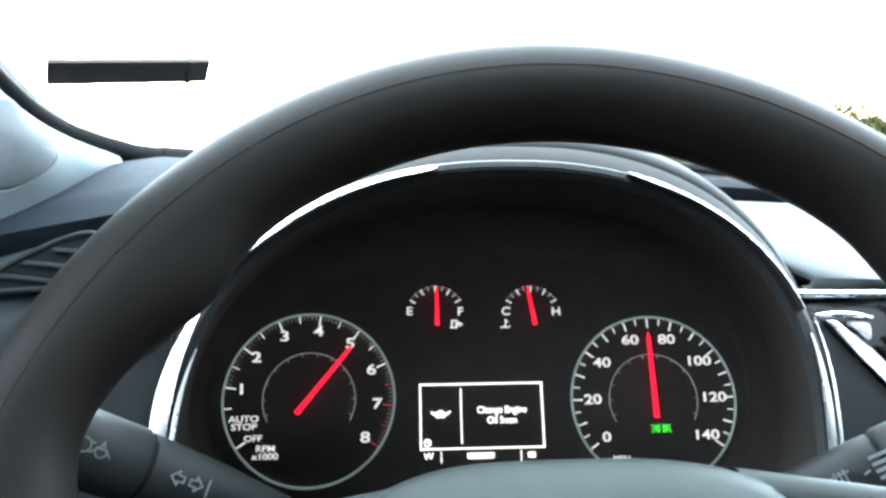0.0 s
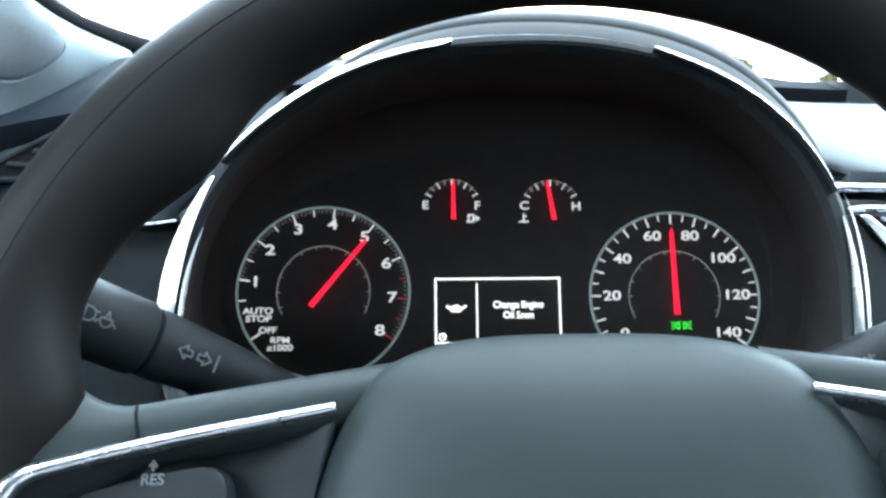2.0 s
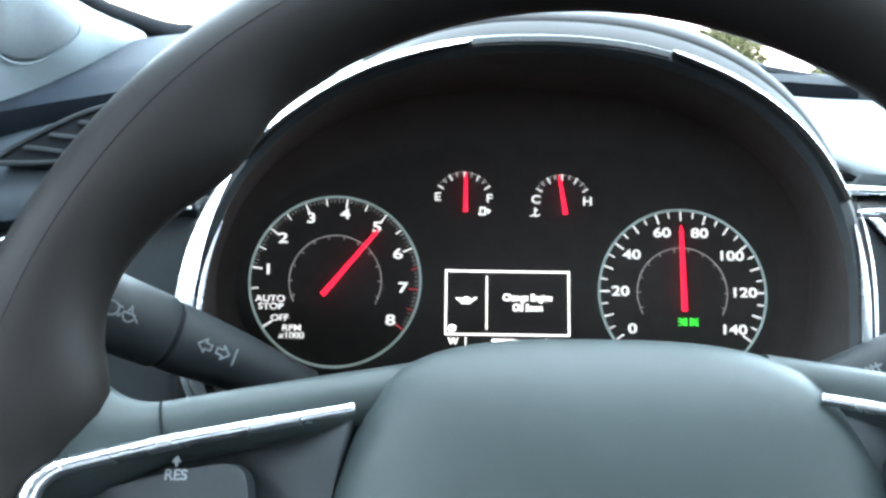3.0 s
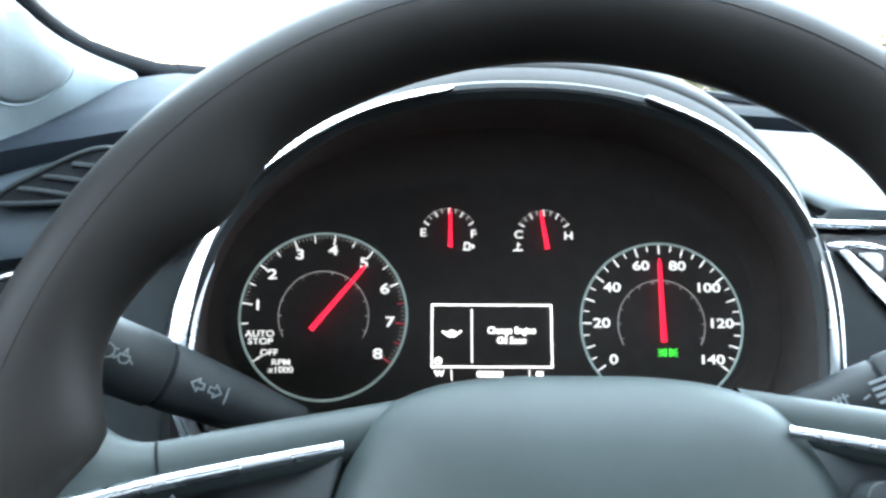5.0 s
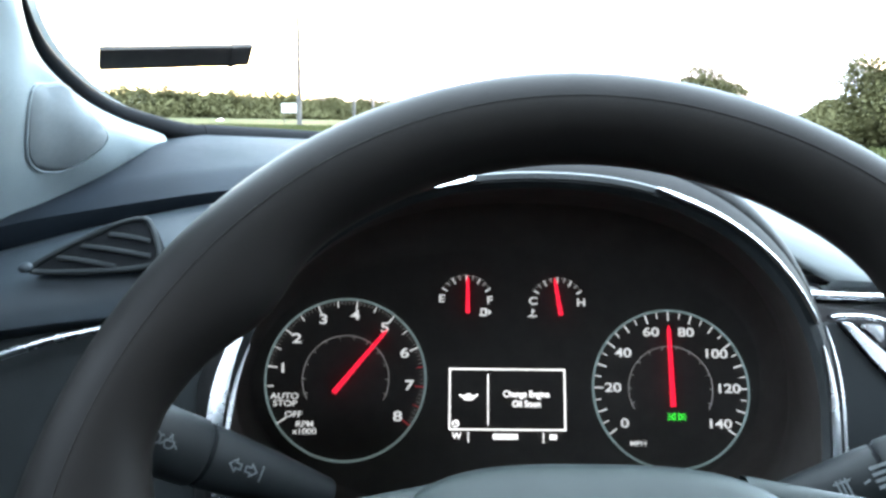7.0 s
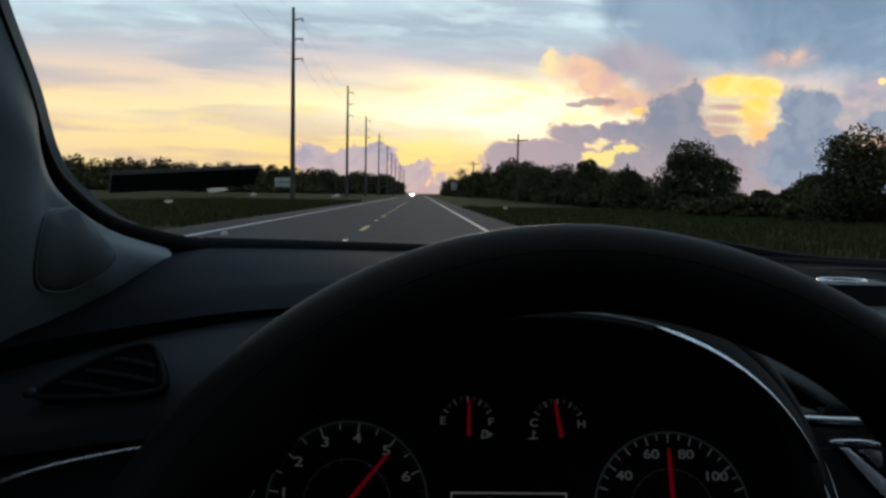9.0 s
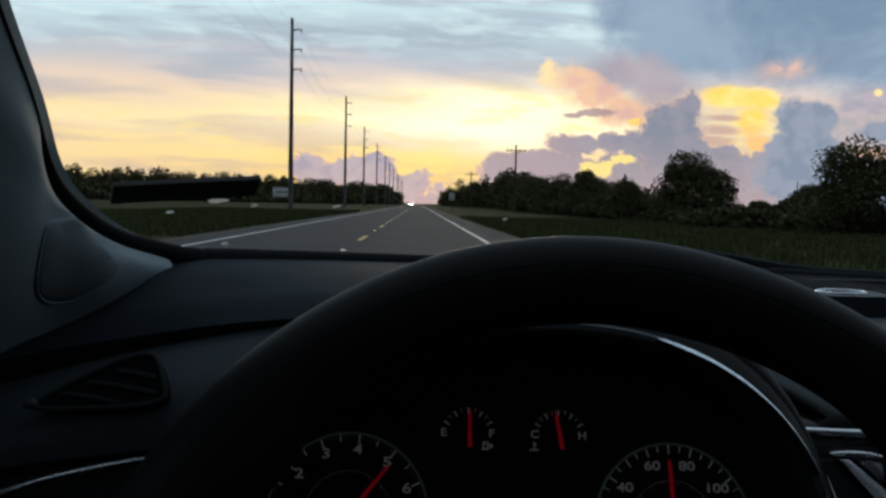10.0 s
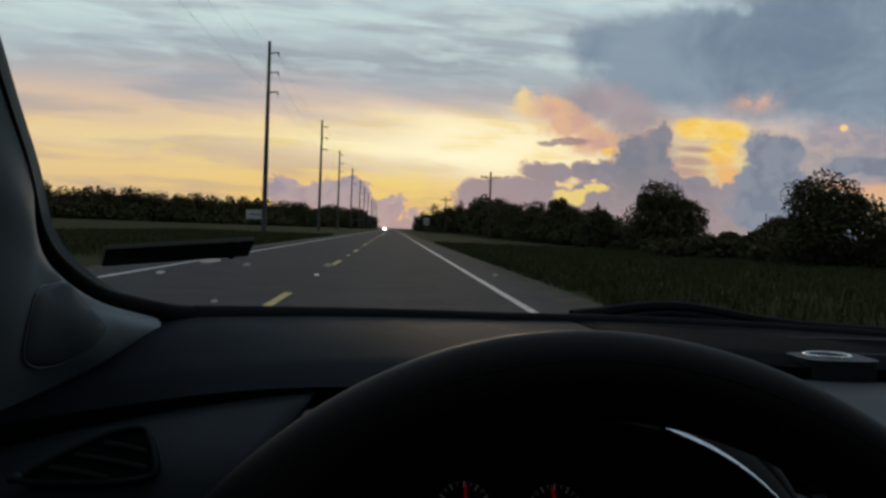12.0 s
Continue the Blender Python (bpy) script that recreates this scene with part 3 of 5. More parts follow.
def build_pillar():
    p = thing("windscreen_pillar", "pale grey moulded trim of the windscreen pillar with a speaker grille", "pillar trim", kind="structure")
    band = [max(0.0012, 0.0120 * (1 - (k / 19) ** 2)) for k in range(41)]
    inner = [Vector((q.x - r, glass_y(q.x, q.z) - 0.9 * r, q.z - 0.4 * r)) for q, r in zip(curve_points([(x, 0, z) for x, z in PILLAR], 40), band)]
    outer = curve_points([(-0.237, 0.345, 1.012), (-0.247, 0.335, 1.000), (-0.266, 0.320, 0.983), (-0.300, 0.300, 0.968), (-0.327, 0.270, 0.958),
                          (-0.370, 0.200, 0.975), (-0.420, 0.080, 1.060), (-0.420, -0.030, 1.220), (-0.380, -0.130, 1.400)], 40)

    def skin(s, f, lift=0.0):
        """A point of the trim: s runs up along the glass, f from the glass outward."""
        k = min(39, int(s * 40))
        r = s * 40 - k
        a, b = inner[k].lerp(inner[k + 1], r), outer[k].lerp(outer[k + 1], r)
        bulge = (0.014 * math.sin(math.pi * min(1.0, f * 1.15)) + 0.006 * math.exp(-((f - 0.16) / 0.09) ** 2)) * min(1.0, s * 6 + 0.25)
        return a.lerp(b, f) + Vector((0.55, -0.75, 0.25)) * (bulge + lift)
    bm = bmesh.new()
    rim_line = [Vector((q.x - 0.001, glass_y(q.x, q.z) + 0.012, q.z)) for q in curve_points([(x, 0, z) for x, z in PILLAR], 40)]
    shell(bm, [[rim_line[i]] + [skin(i / 40, k / 18) for k in range(19)] for i in range(41)], (-0.010, 0.014, -0.004))
    part("trim_cover", bm, TRIM, p)
    # loudspeaker grille: a rounded four-sided plate a little proud of the trim
    ring = [(q.x, q.y) for q in curve_points([(x, y, 0) for x, y in GRILLE_AT], 48, True)]
    mx, my = sum(x for x, y in ring) / 48, sum(y for x, y in ring) / 48
    bm = bmesh.new()
    rows = [[skin(mx + (x - mx) * g, my + (y - my) * g, lift) for x, y in ring] for g, lift in ((1.0, -0.004), (1.0, 0.0022), (0.95, 0.0034), (0.6, 0.0036), (0.25, 0.0036), (0.02, 0.0036))]
    vs = grid(bm, rows, False, True)
    bm.faces.new(vs[-1])
    part("speaker_grille", bm, GRILLE, p, "grey cloth speaker grille")
    bm = bmesh.new()
    tube(bm, [skin(mx + (x - mx) * 1.04, my + (y - my) * 1.04, 0.0008) for x, y in ring], 0.0009, 8, True)
    part("grille_rim", bm, TRIM, p)
    return p


build_pillar()


def crease_z(x):
    return 0.993 - 0.5 * min(0.0, x + 0.05) ** 2 - 0.050 * min(max(0.0, x - 0.12), 0.15)


def pad_front(x):
    """Where the upper pad begins: far back over the shelf on the passenger's side."""
    f = min(1.0, max(0.0, (x - 0.10) / 0.05))
    return 0.268 + 0.136 * f * f * (3 - 2 * f)


def gap(x):
    """Depth of the groove under the crease: it runs out towards the instruments."""
    return 0.0035 + 0.0105 * min(1.0, max(0.0, (-0.10 - x) / 0.20)) if x < 0 else 0.010


def build_dashboard():
    d = thing("dashboard", "dark grey moulded dashboard with a crease along it", "dashboard", kind="structure")
    xs = [-0.44 + 1.58 * k / 79 for k in range(80)]

    def far(x):
        x = max(x, -0.235) if x < 0 else min(x, 0.97)
        return glass_y(x, sill_z(x)) + 0.01
    # upper pad: from the crease up to the glass
    rows = []
    for x in xs:
        row = []
        zc, ze = crease_z(x), sill_z(max(x, -0.235)) - 0.017
        if x < -0.235:
            ze = ze - 0.7 * (-0.235 - x)
        y0 = pad_front(x)
        y1 = max(far(x), 0.36)
        for k in range(15):
            f = k / 14
            row.append((x, y0 + (y1 - y0) * f, zc + (ze - zc) * (1 - (1 - f) ** 1.7) + 0.004 * math.sin(math.pi * f)))
        row.insert(0, (x, y0 + 0.006, zc - (0.45 if x < 0.12 else 1.02) * gap(x)))
        row.insert(1, (x, y0 + 0.001, zc - 0.2 * gap(x)))
        rows.append(row)
    # one pad in two pieces: from x 0.12 towards the passenger its colour is darker
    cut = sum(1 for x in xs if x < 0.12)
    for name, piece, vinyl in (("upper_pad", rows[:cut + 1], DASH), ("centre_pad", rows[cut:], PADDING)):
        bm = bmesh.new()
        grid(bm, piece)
        top = part(name, bm, vinyl, d)
        so = top.modifiers.new("thickness", "SOLIDIFY")
        so.thickness, so.offset = 0.012, 1
    # the dark groove under the crease
    bm = bmesh.new()
    grid(bm, [[(x, pad_front(x) + 0.004, crease_z(x) - 0.3 * gap(x)), (x, pad_front(x) + 0.017, crease_z(x) - 0.5 * gap(x)), (x, pad_front(x) + 0.017, crease_z(x) - gap(x) - 0.006), (x, pad_front(x) - 0.002, crease_z(x) - gap(x) - 0.008)] for x in xs])
    part("groove", bm, BLACK, d)
    # the middle panel on either side of the instruments
    def panel(x0, x1, zl, yl, name, mat):
        rows = []
        for k in range(25):
            row = []
            for j in range(13):
                f = j / 12
                xa, xb = (x0, x1 - 0.055 * f) if x0 < 0 else (x0 + 0.045 * f + 0.018 * f ** 3.5, x1)
                x = xa + (xb - xa) * k / 24
                zt = crease_z(x) - gap(x)
                zb = zl(x)
                yt = pad_front(x) - 0.006
                y = yt + (yl - yt) * f - (0.010 * math.sin(math.pi * f) if x0 < 0 else 0.0)
                row.append((x, y, zt + (zb - zt) * f ** (1.0 if x0 < 0 else 1.5)))
            row.append((x, yl + 0.006, zb - 0.004))
            row.append((x, yl + 0.03, zb - 0.006))
            rows.append(row)
        bm = bmesh.new()
        grid(bm, rows)
        ob = part(name, bm, mat, d)
        so = ob.modifiers.new("thickness", "SOLIDIFY")
        so.thickness, so.offset = 0.006, 1
    panel(-0.44, -0.118, lambda x: 0.925 - 0.35 * min(0, x + 0.2) ** 2 - 0.10 * max(0.0, -x - 0.2), 0.222, "driver_panel", PANEL)
    panel(0.128, 1.14, lambda x: 0.944, 0.222, "middle_panel", SILVER)
    # dark ledge under the middle panel's rounded corner
    bm = bmesh.new()
    grid(bm, [[(x, 0.221, 0.9360), (x, 0.230, 0.9378), (x, 0.265, 0.9440), (x, 0.31, 0.9545)] for x in (0.174 + 0.011 * k for k in range(11))])
    part("ledge", bm, SWITCH, d)
    # lower panels
    for x0, x1, name in ((-0.44, -0.172, "lower_driver_panel"), (0.172, 1.14, "lower_middle_panel")):
        rows = []
        for k in range(13):
            x = x0 + (x1 - x0) * k / 12
            zt = 0.918 - 0.35 * min(0, x + 0.2) ** 2 - 0.10 * max(0.0, -x - 0.2) if x < 0 else 0.937
            rows.append([(x, 0.25, zt), (x, 0.232, zt - 0.004), (x, 0.226, zt - 0.02), (x, 0.215, zt - 0.10), (x, 0.20, 0.62), (x, 0.28, 0.50)])
        bm = bmesh.new()
        grid(bm, rows)
        ob = part(name, bm, GLOSS if x0 > 0 else SOFT, d)
        so = ob.modifiers.new("thickness", "SOLIDIFY")
        so.thickness, so.offset = 0.006, 1
    # bright strip on the driver's side
    bm = bmesh.new()
    pts = curve_points([(-0.345, 0.214, 0.872), (-0.303, 0.212, 0.8925), (-0.27, 0.213, 0.9045), (-0.237, 0.214, 0.9125), (-0.205, 0.214, 0.9185), (-0.172, 0.214, 0.9225)], 24)
    tube(bm, pts, [0.0008 + 0.0016 * math.sin(math.pi * min(1, 0.18 + i / 26)) for i in range(25)], 10)
    part("bright_strip", bm, CHROME, d, "thin satin chrome strip")
    bm = bmesh.new()
    pts = curve_points([(0.160, 0.214, 0.9385), (0.19, 0.211, 0.9380), (0.225, 0.211, 0.9375), (0.40, 0.213, 0.936), (0.8, 0.215, 0.935)], 24)
    tube(bm, pts, 0.0024, 10)
    part("bright_strip", bm, CHROME, d, "thin satin chrome strip")
    # stepped ledge at the foot of the glass
    for off, dz, nm in ((0.055, 0.006, "ledge"), (0.10, 0.003, "ledge")):
        bm = bmesh.new()
        tube(bm, [(x, far(x) - off, sill_z(x) - 0.010 + dz) for x in (0.14 + 0.8 * k / 20 for k in range(21))], 0.006, 8, flat=0.6)
        part(nm, bm, BLACK, d)
    return d


build_dashboard()


def build_vent():
    """The outer air vent: a wedge-shaped opening with slanting slats and a little knob."""
    v = thing("air_vent", "black wedge-shaped air vent with slanting slats in the dashboard", "air vent")
    o = Vector((-0.236, 0.226, 0.956))
    ex = Vector((1, -0.10, 0.06)).normalized()
    ez = Vector((0.05, -0.9, 0.42))
    ez = (ez - ex * ez.dot(ex)).normalized()
    ey = ez.cross(ex)
    m = Matrix((ex, ey, ez)).transposed().to_4x4()
    m.translation = o + ez * 0.004
    v.matrix_world = m
    outline = [(-0.040, -0.010), (-0.022, 0.001), (0.006, 0.0135), (0.022, 0.0165), (0.028, 0.012), (0.034, -0.004), (0.030, -0.010), (0.006, -0.0125), (-0.030, -0.0125)]
    ring = [(q.x, q.y) for q in curve_points([(x, y, 0) for x, y in outline], 60, True)]
    bm = bmesh.new()
    plate(bm, ring, -0.010, 0.0006)
    part("cavity", bm, BLACK, v)
    bm = bmesh.new()
    tube(bm, [(x * 1.03, y * 1.05, 0.001) for x, y in ring], 0.0017, 8, True)
    part("frame", bm, SOFT, v)
    for x0, y0, x1, y1 in ((0.004, 0.0085, 0.029, 0.0035), (-0.012, 0.002, 0.030, -0.0055), (-0.026, -0.0045, 0.010, -0.0110)):
        bm = bmesh.new()
        tube(bm, [(x0 + (x1 - x0) * k / 6, y0 + (y1 - y0) * k / 6 + 0.0006 * math.sin(math.pi * k / 6), 0.0018) for k in range(7)], 0.0014, 8, flat=0.6)
        part("slat", bm, SOFT, v)
    bm = bmesh.new()
    bmesh.ops.create_uvsphere(bm, u_segments=14, v_segments=8, radius=0.0042)
    bmesh.ops.scale(bm, vec=(1.1, 0.8, 0.6), verts=bm.verts)
    bmesh.ops.translate(bm, vec=(-0.0435, -0.0105, 0.003), verts=bm.verts)
    part("knob", bm, PANEL, v)


build_vent()


def build_defroster():
    """The slatted defroster outlet let into the pad under the glass."""
    d = thing("defroster_vent", "black slatted defroster vent along the foot of the windscreen", "air vent", pose(0.44, 0.490, 0.9945))
    wide, deep = 0.62, 0.105
    bm = bmesh.new()
    box(bm, (0, 0, -0.010), (wide, deep, 0.012), 0.001)
    part("cavity", bm, PIANO, d)
    for x, y, w, h in ((0, -deep / 2, wide, 0.006), (0, deep / 2, wide, 0.006), (-wide / 2, 0, 0.006, deep), (wide / 2, 0, 0.006, deep)):
        bm = bmesh.new()
        box(bm, (x, y, -0.003), (w, h, 0.014), 0.0015)
        part("frame_bar", bm, PIANO, d)
    for k in range(9):
        bm = bmesh.new()
        box(bm, (0, -0.042 + 0.0105 * k, -0.001), (wide - 0.006, 0.0022, 0.010), 0.0006, Matrix.Rotation(radians(-25), 4, "X"))
        part("slat", bm, PIANO, d)


build_defroster()


def build_side_vent():
    """The vent beside the instruments, with bright slanting bars."""
    v = thing("centre_vent", "gloss black centre air vent with a slanting chrome bar", "air vent")
    v.matrix_world = pose(0.232, 0.200, 0.892, 78, 0, 0)
    outline = [(-0.070, 0.0385), (-0.052, 0.0392), (-0.030, 0.0395), (-0.012, 0.0385), (-0.004, 0.032), (0.020, 0.006), (0.045, -0.022), (0.052, -0.050), (0.030, -0.058), (-0.050, -0.058), (-0.070, -0.050)]
    bm = bmesh.new()
    plate(bm, [(q.x, q.y) for q in curve_points([(x, y, 0) for x, y in outline[::-1]], 66, True)], -0.030, 0.0, 0.002)
    part("housing", bm, GLOSS, v)
    # the broad blade beside the bar
    bm = bmesh.new()
    plate(bm, [(-0.046, 0.0325), (-0.068, 0.030), (-0.068, -0.048), (0.020, -0.048), (0.018, -0.037)], 0.0, 0.0035, 0.0012)
    part("blade", bm, SWITCH, v, "charcoal blade beside the chrome bar")
    # chrome bar, broader towards its foot
    bm = bmesh.new()
    plate(bm, [(-0.0445, 0.0325), (-0.0385, 0.0325), (-0.020, 0.0165), (0.0010, -0.0050), (0.034, -0.042), (0.0255, -0.042), (-0.0060, -0.0090), (-0.0265, 0.0125)][::-1], 0.001, 0.0068, 0.0014)
    part("chrome_bar", bm, CHROME, v, "slanting chrome bar")
    bm = bmesh.new()
    plate(bm, [(q.x, q.y) for q in curve_points([(-0.0315, 0.0312, 0), (-0.0215, 0.0310, 0), (-0.0192, 0.0290, 0), (-0.0192, 0.0225, 0), (-0.0212, 0.0218, 0), (-0.0260, 0.0262, 0)], 40, True)][::-1], 0.001, 0.0055, 0.001)
    part("chrome_corner", bm, CHROME, v, "bright chrome corner piece")
    bm = bmesh.new()
    tube(bm, curve_points([(-0.0480, 0.0352, 0.003), (-0.040, 0.0358, 0.004), (-0.028, 0.0355, 0.004), (-0.0165, 0.0335, 0.003)], 20), [0.0008 + 0.0009 * math.sin(math.pi * (0.1 + 0.8 * i / 20)) for i in range(21)], 10)
    part("chrome_edge", bm, CHROME, v)
    for k in range(3):
        bm = bmesh.new()
        box(bm, (0.0030 + 0.0050 * k, 0.0010 + 0.0050 * k, 0.003), (0.046, 0.0022, 0.005), 0.0008, Matrix.Rotation(radians(-47), 4, "Z"))
        part("slat", bm, BLACK, v)


build_side_vent()


def build_dash_speaker():
    s = thing("dash_speaker", "low black dashboard speaker pod with a silver ring on the dashboard", "speaker")
    s.matrix_world = pose(0.3075, 0.420, 0.9795, 0, 0, 0)
    angles = [2 * math.pi * i / 56 for i in range(56)]
    oval = [(0.034 * math.copysign(abs(math.cos(q)) ** 0.45, math.cos(q)), 0.030 * math.copysign(abs(math.sin(q)) ** 0.45, math.sin(q))) for q in angles]
    bm = bmesh.new()
    plate(bm, oval, -0.018, 0.0190, 0.005)
    part("pod", bm, SWITCH, s)
    bm = bmesh.new()
    tube(bm, [(0.0195 * math.cos(q), 0.0145 * math.sin(q), 0.0194) for q in angles], 0.0014, 8, True)
    part("silver_ring", bm, CHROME, s, "silver ring")
    bm = bmesh.new()
    plate(bm, [(0.0182 * math.cos(q), 0.0132 * math.sin(q)) for q in angles], 0.0180, 0.0196)
    part("mesh_cover", bm, BLACK, s)


build_dash_speaker()


# ---------------------------------------------------------------- instruments
CL = pose(0.0, 0.224, 0.8765, 70, 0, 0)


LEAN = 0.0085   # the ring and its hood lean a little to the right at the top


def arch(w, top, low, cx, cy, n, k=2.26):
    """A closed egg-shaped outline: half width, height above and depth below its middle."""
    out = []
    for i in range(n):
        q = 2 * math.pi * i / n
        c, s = math.cos(q), math.sin(q)
        h = top if s >= 0 else low
        out.append((cx + w * math.copysign(abs(c) ** (2 / k), c) + LEAN * max(0.0, s), cy + h * math.copysign(abs(s) ** (2 / k), s)))
    return out


def build_cluster():
    c = thing("instrument_cluster", "black instrument cluster with backlit white dials and red needles", "instrument cluster", CL)
    n = 96
    front = arch(0.1375, 0.1175, 0.085, -0.004, -0.0205, n)
    mouth = arch(0.131, 0.111, 0.079, -0.004, -0.0205, n)
    floor_ring = arch(0.157, 0.103, 0.085, 0.001, 0.004, n)
    # face, and the hollow that rises from it to the front ring in one sweep
    bm = bmesh.new()
    plate(bm, floor_ring, -0.006, 0.0)
    part("face", bm, FACE, c)
    bm = bmesh.new()
    inner = arch(0.1545, 0.080, 0.076, 0.001, 0.004, n)
    rows = []
    for k in range(9):
        q = 0.5 * math.pi * k / 8
        g, z = math.sin(q), 0.0002 + 0.034 * (1 - math.cos(q))
        rows.append([(x + (x2 - x) * g, y + (y2 - y) * g, z) for (x, y), (x2, y2) in zip(inner, floor_ring)])
    for k in range(1, 9):
        f = k / 8
        rows.append([(x + (x2 - x) * f ** 0.7, y + (y2 - y) * f ** 0.7, 0.0342 + 0.0918 * f) for (x, y), (x2, y2) in zip(floor_ring, mouth)])
    grid(bm, rows, False, True)
    part("funnel", bm, FACE, c)
    # front ring
    bm = bmesh.new()
    prof = [(mouth, 0.126), (arch(0.1335, 0.1135, 0.081, -0.004, -0.0205, n), 0.1285), (front, 0.128), (arch(0.1395, 0.1195, 0.087, -0.004, -0.0205, n), 0.124)]
    grid(bm, [[(x, y, z) for x, y in o] for o, z in prof], False, True)
    part("front_ring", bm, SWITCH, c)

    # chrome inlays on the ring, given by their angle range and width
    def inlay(a0, a1, w0, w1, z, inset, name="chrome_inlay", taper=(0.25, 0.25), slope=1.0):
        rows, skirt = [], []
        m = 36
        for i in range(m + 1):
            f = i / m
            q = radians(a0 + (a1 - a0) * f)
            t = min(1.0, (f + 0.02) / taper[0]) * min(1.0, (1 - f + 0.02) / taper[1])
            w = (w0 + (w1 - w0) * f) * t ** 0.7
            cc, ss = math.cos(q), math.sin(q)
            k = 2.26

            def at(off):
                h = (0.1175 if ss >= 0 else 0.085) - inset + off
                return (-0.004 + (0.1375 - inset + off) * math.copysign(abs(cc) ** (2 / k), cc) + LEAN * max(0.0, ss), -0.0205 + h * math.copysign(abs(ss) ** (2 / k), ss))
            skirt.append([(*at(-w * 0.5), 0.127), (*at(-w * 0.5), z + 0.0003)])
            rows.append([(*at(w * (k2 / 8 - 0.5)), z + 0.0004 + slope * w * (0.16 * math.sin(math.pi * k2 / 8) - k2 / 8)) for k2 in range(9)])
        bm = bmesh.new()
        grid(bm, rows)
        piece = part(name, bm, CHROME, c, "satin chrome inlay")
        bm = bmesh.new()
        grid(bm, skirt)
        part("inlay_edge", bm, FACE, piece)
    inlay(101, 150, 0.0036, 0.0038, 0.1322, 0.0016, taper=(0.06, 0.35), slope=1.2)
    inlay(22, 70, 0.0010, 0.0026, 0.1322, 0.0010, taper=(0.6, 0.15), slope=1.2)
    inlay(153, 205, 0.0070, 0.0084, 0.1285, 0.0014, taper=(0.4, 0.1), slope=0.22)
    inlay(163, 205, 0.0018, 0.0018, 0.1270, 0.0075, taper=(0.3, 0.1), slope=-0.5)
    inlay(-25, 17, 0.0052, 0.0040, 0.1285, 0.0010, taper=(0.1, 0.4), slope=0.22)
    inlay(-25, 22, 0.0022, 0.0022, 0.1260, -0.0042, taper=(0.1, 0.5), slope=0.3)
    bm = bmesh.new()
    for a0, a1 in ((70, 101),):
        k = 2.26
        pts = []
        for i in range(25):
            q = radians(a0 + (a1 - a0) * i / 24)
            cc, ss = math.cos(q), math.sin(q)
            pts.append((-0.004 + 0.1345 * math.copysign(abs(cc) ** (2 / k), cc) + LEAN * ss, -0.0205 + 0.1145 * abs(ss) ** (2 / k), 0.1285))
        tube(bm, pts, 0.0005, 6)
    part("top_edge", bm, HOOD, c)

    def dial(name, cx, cy, r, label):
        bm = bmesh.new()
        ring = [(cx + r * math.cos(q), cy + r * math.sin(q), 0.0012) for q in (2 * math.pi * i / 72 for i in range(72))]
        tube(bm, ring, 0.00075, 8, True)
        d = part(name, bm, RING_GLOW, c, label)
        bm = bmesh.new()
        ribbon(bm, [arc(cx, cy, r * 0.54, -28, 208, 48)], 0.0004, 0.0004)
        ribbon(bm, [[(cx + r * a * math.cos(radians(q)), cy + r * a * math.sin(radians(q))) for a in (0.50, 0.54)] for q in range(-20, 210, 20)], 0.0004, 0.0004)
        part("inner_arc", bm, DIM_GLOW, d)
        return d

    def tick(d, cx, cy, r, a, length, width, mat=WHITE_GLOW):
        bm = bmesh.new()
        q = radians(a)
        ribbon(bm, [[(cx + (r - length) * math.cos(q), cy + (r - length) * math.sin(q)), (cx + r * math.cos(q), cy + r * math.sin(q))]], width, 0.0006)
        part("tick_mark", bm, mat, d)

    def needle(d, cx, cy, a, tail, tip, width):
        q = Matrix.Translation((cx, cy, 0.003)) @ Matrix.Rotation(radians(a), 4, "Z")
        bm = bmesh.new()
        plate(bm, [(-tail, -width / 2), (tip - 0.003, -width * 0.32), (tip, 0), (tip - 0.003, width * 0.32), (-tail, width / 2)], 0.0, 0.0016, 0.0003)
        ob = part("needle", bm, RED_GLOW, d, "lit red needle")
        ob.matrix_local = q

    # rev counter
    cx, cy, r = -0.0966, 0.0035, 0.0482
    d = dial("rev_counter", cx, cy, r, "round rev counter dial with a pale lit ring")
    ang = lambda v: 200.5 - 29.4 * v
    for v in range(1, 9):
        tick(d, cx, cy, r - 0.0012, ang(v), 0.0048, 0.0009, RED_DIM if v > 6 else WHITE_GLOW)
        lettering("numeral", str(v), cx + 0.0385 * math.cos(radians(ang(v))), cy + 0.0385 * math.sin(radians(ang(v))), 0.0005, 0.0082, WHITE_GLOW, d, 1.4)
    for v in range(0, 8):
        tick(d, cx, cy, r - 0.0012, ang(v + 0.5), 0.0034, 0.0007, RED_DIM if v > 5 else WHITE_GLOW)
    tick(d, cx, cy, r - 0.0012, 213.5, 0.0050, 0.0009)
    bm = bmesh.new()
    for v in range(10, 80):
        if v % 5:
            q = radians(ang(v / 10))
            ribbon(bm, [[(cx + (r - 0.0030) * math.cos(q), cy + (r - 0.0030) * math.sin(q)), (cx + (r - 0.0014) * math.cos(q), cy + (r - 0.0014) * math.sin(q))]], 0.0003, 0.0005)
    part("fine_ticks", bm, DIM_GLOW, d)
    for text, x, y, s in (("AUTO", -0.0362, -0.0105, 0.0050), ("STOP", -0.0358, -0.0148, 0.0050), ("OFF", -0.0306, -0.0212, 0.0048), ("RPM", -0.0236, -0.0268, 0.0048), ("x1000", -0.0236, -0.0310, 0.0048)):
        lettering("lettering", text, cx + x, cy + y, 0.0005, s, WHITE_GLOW, d, 1.2)
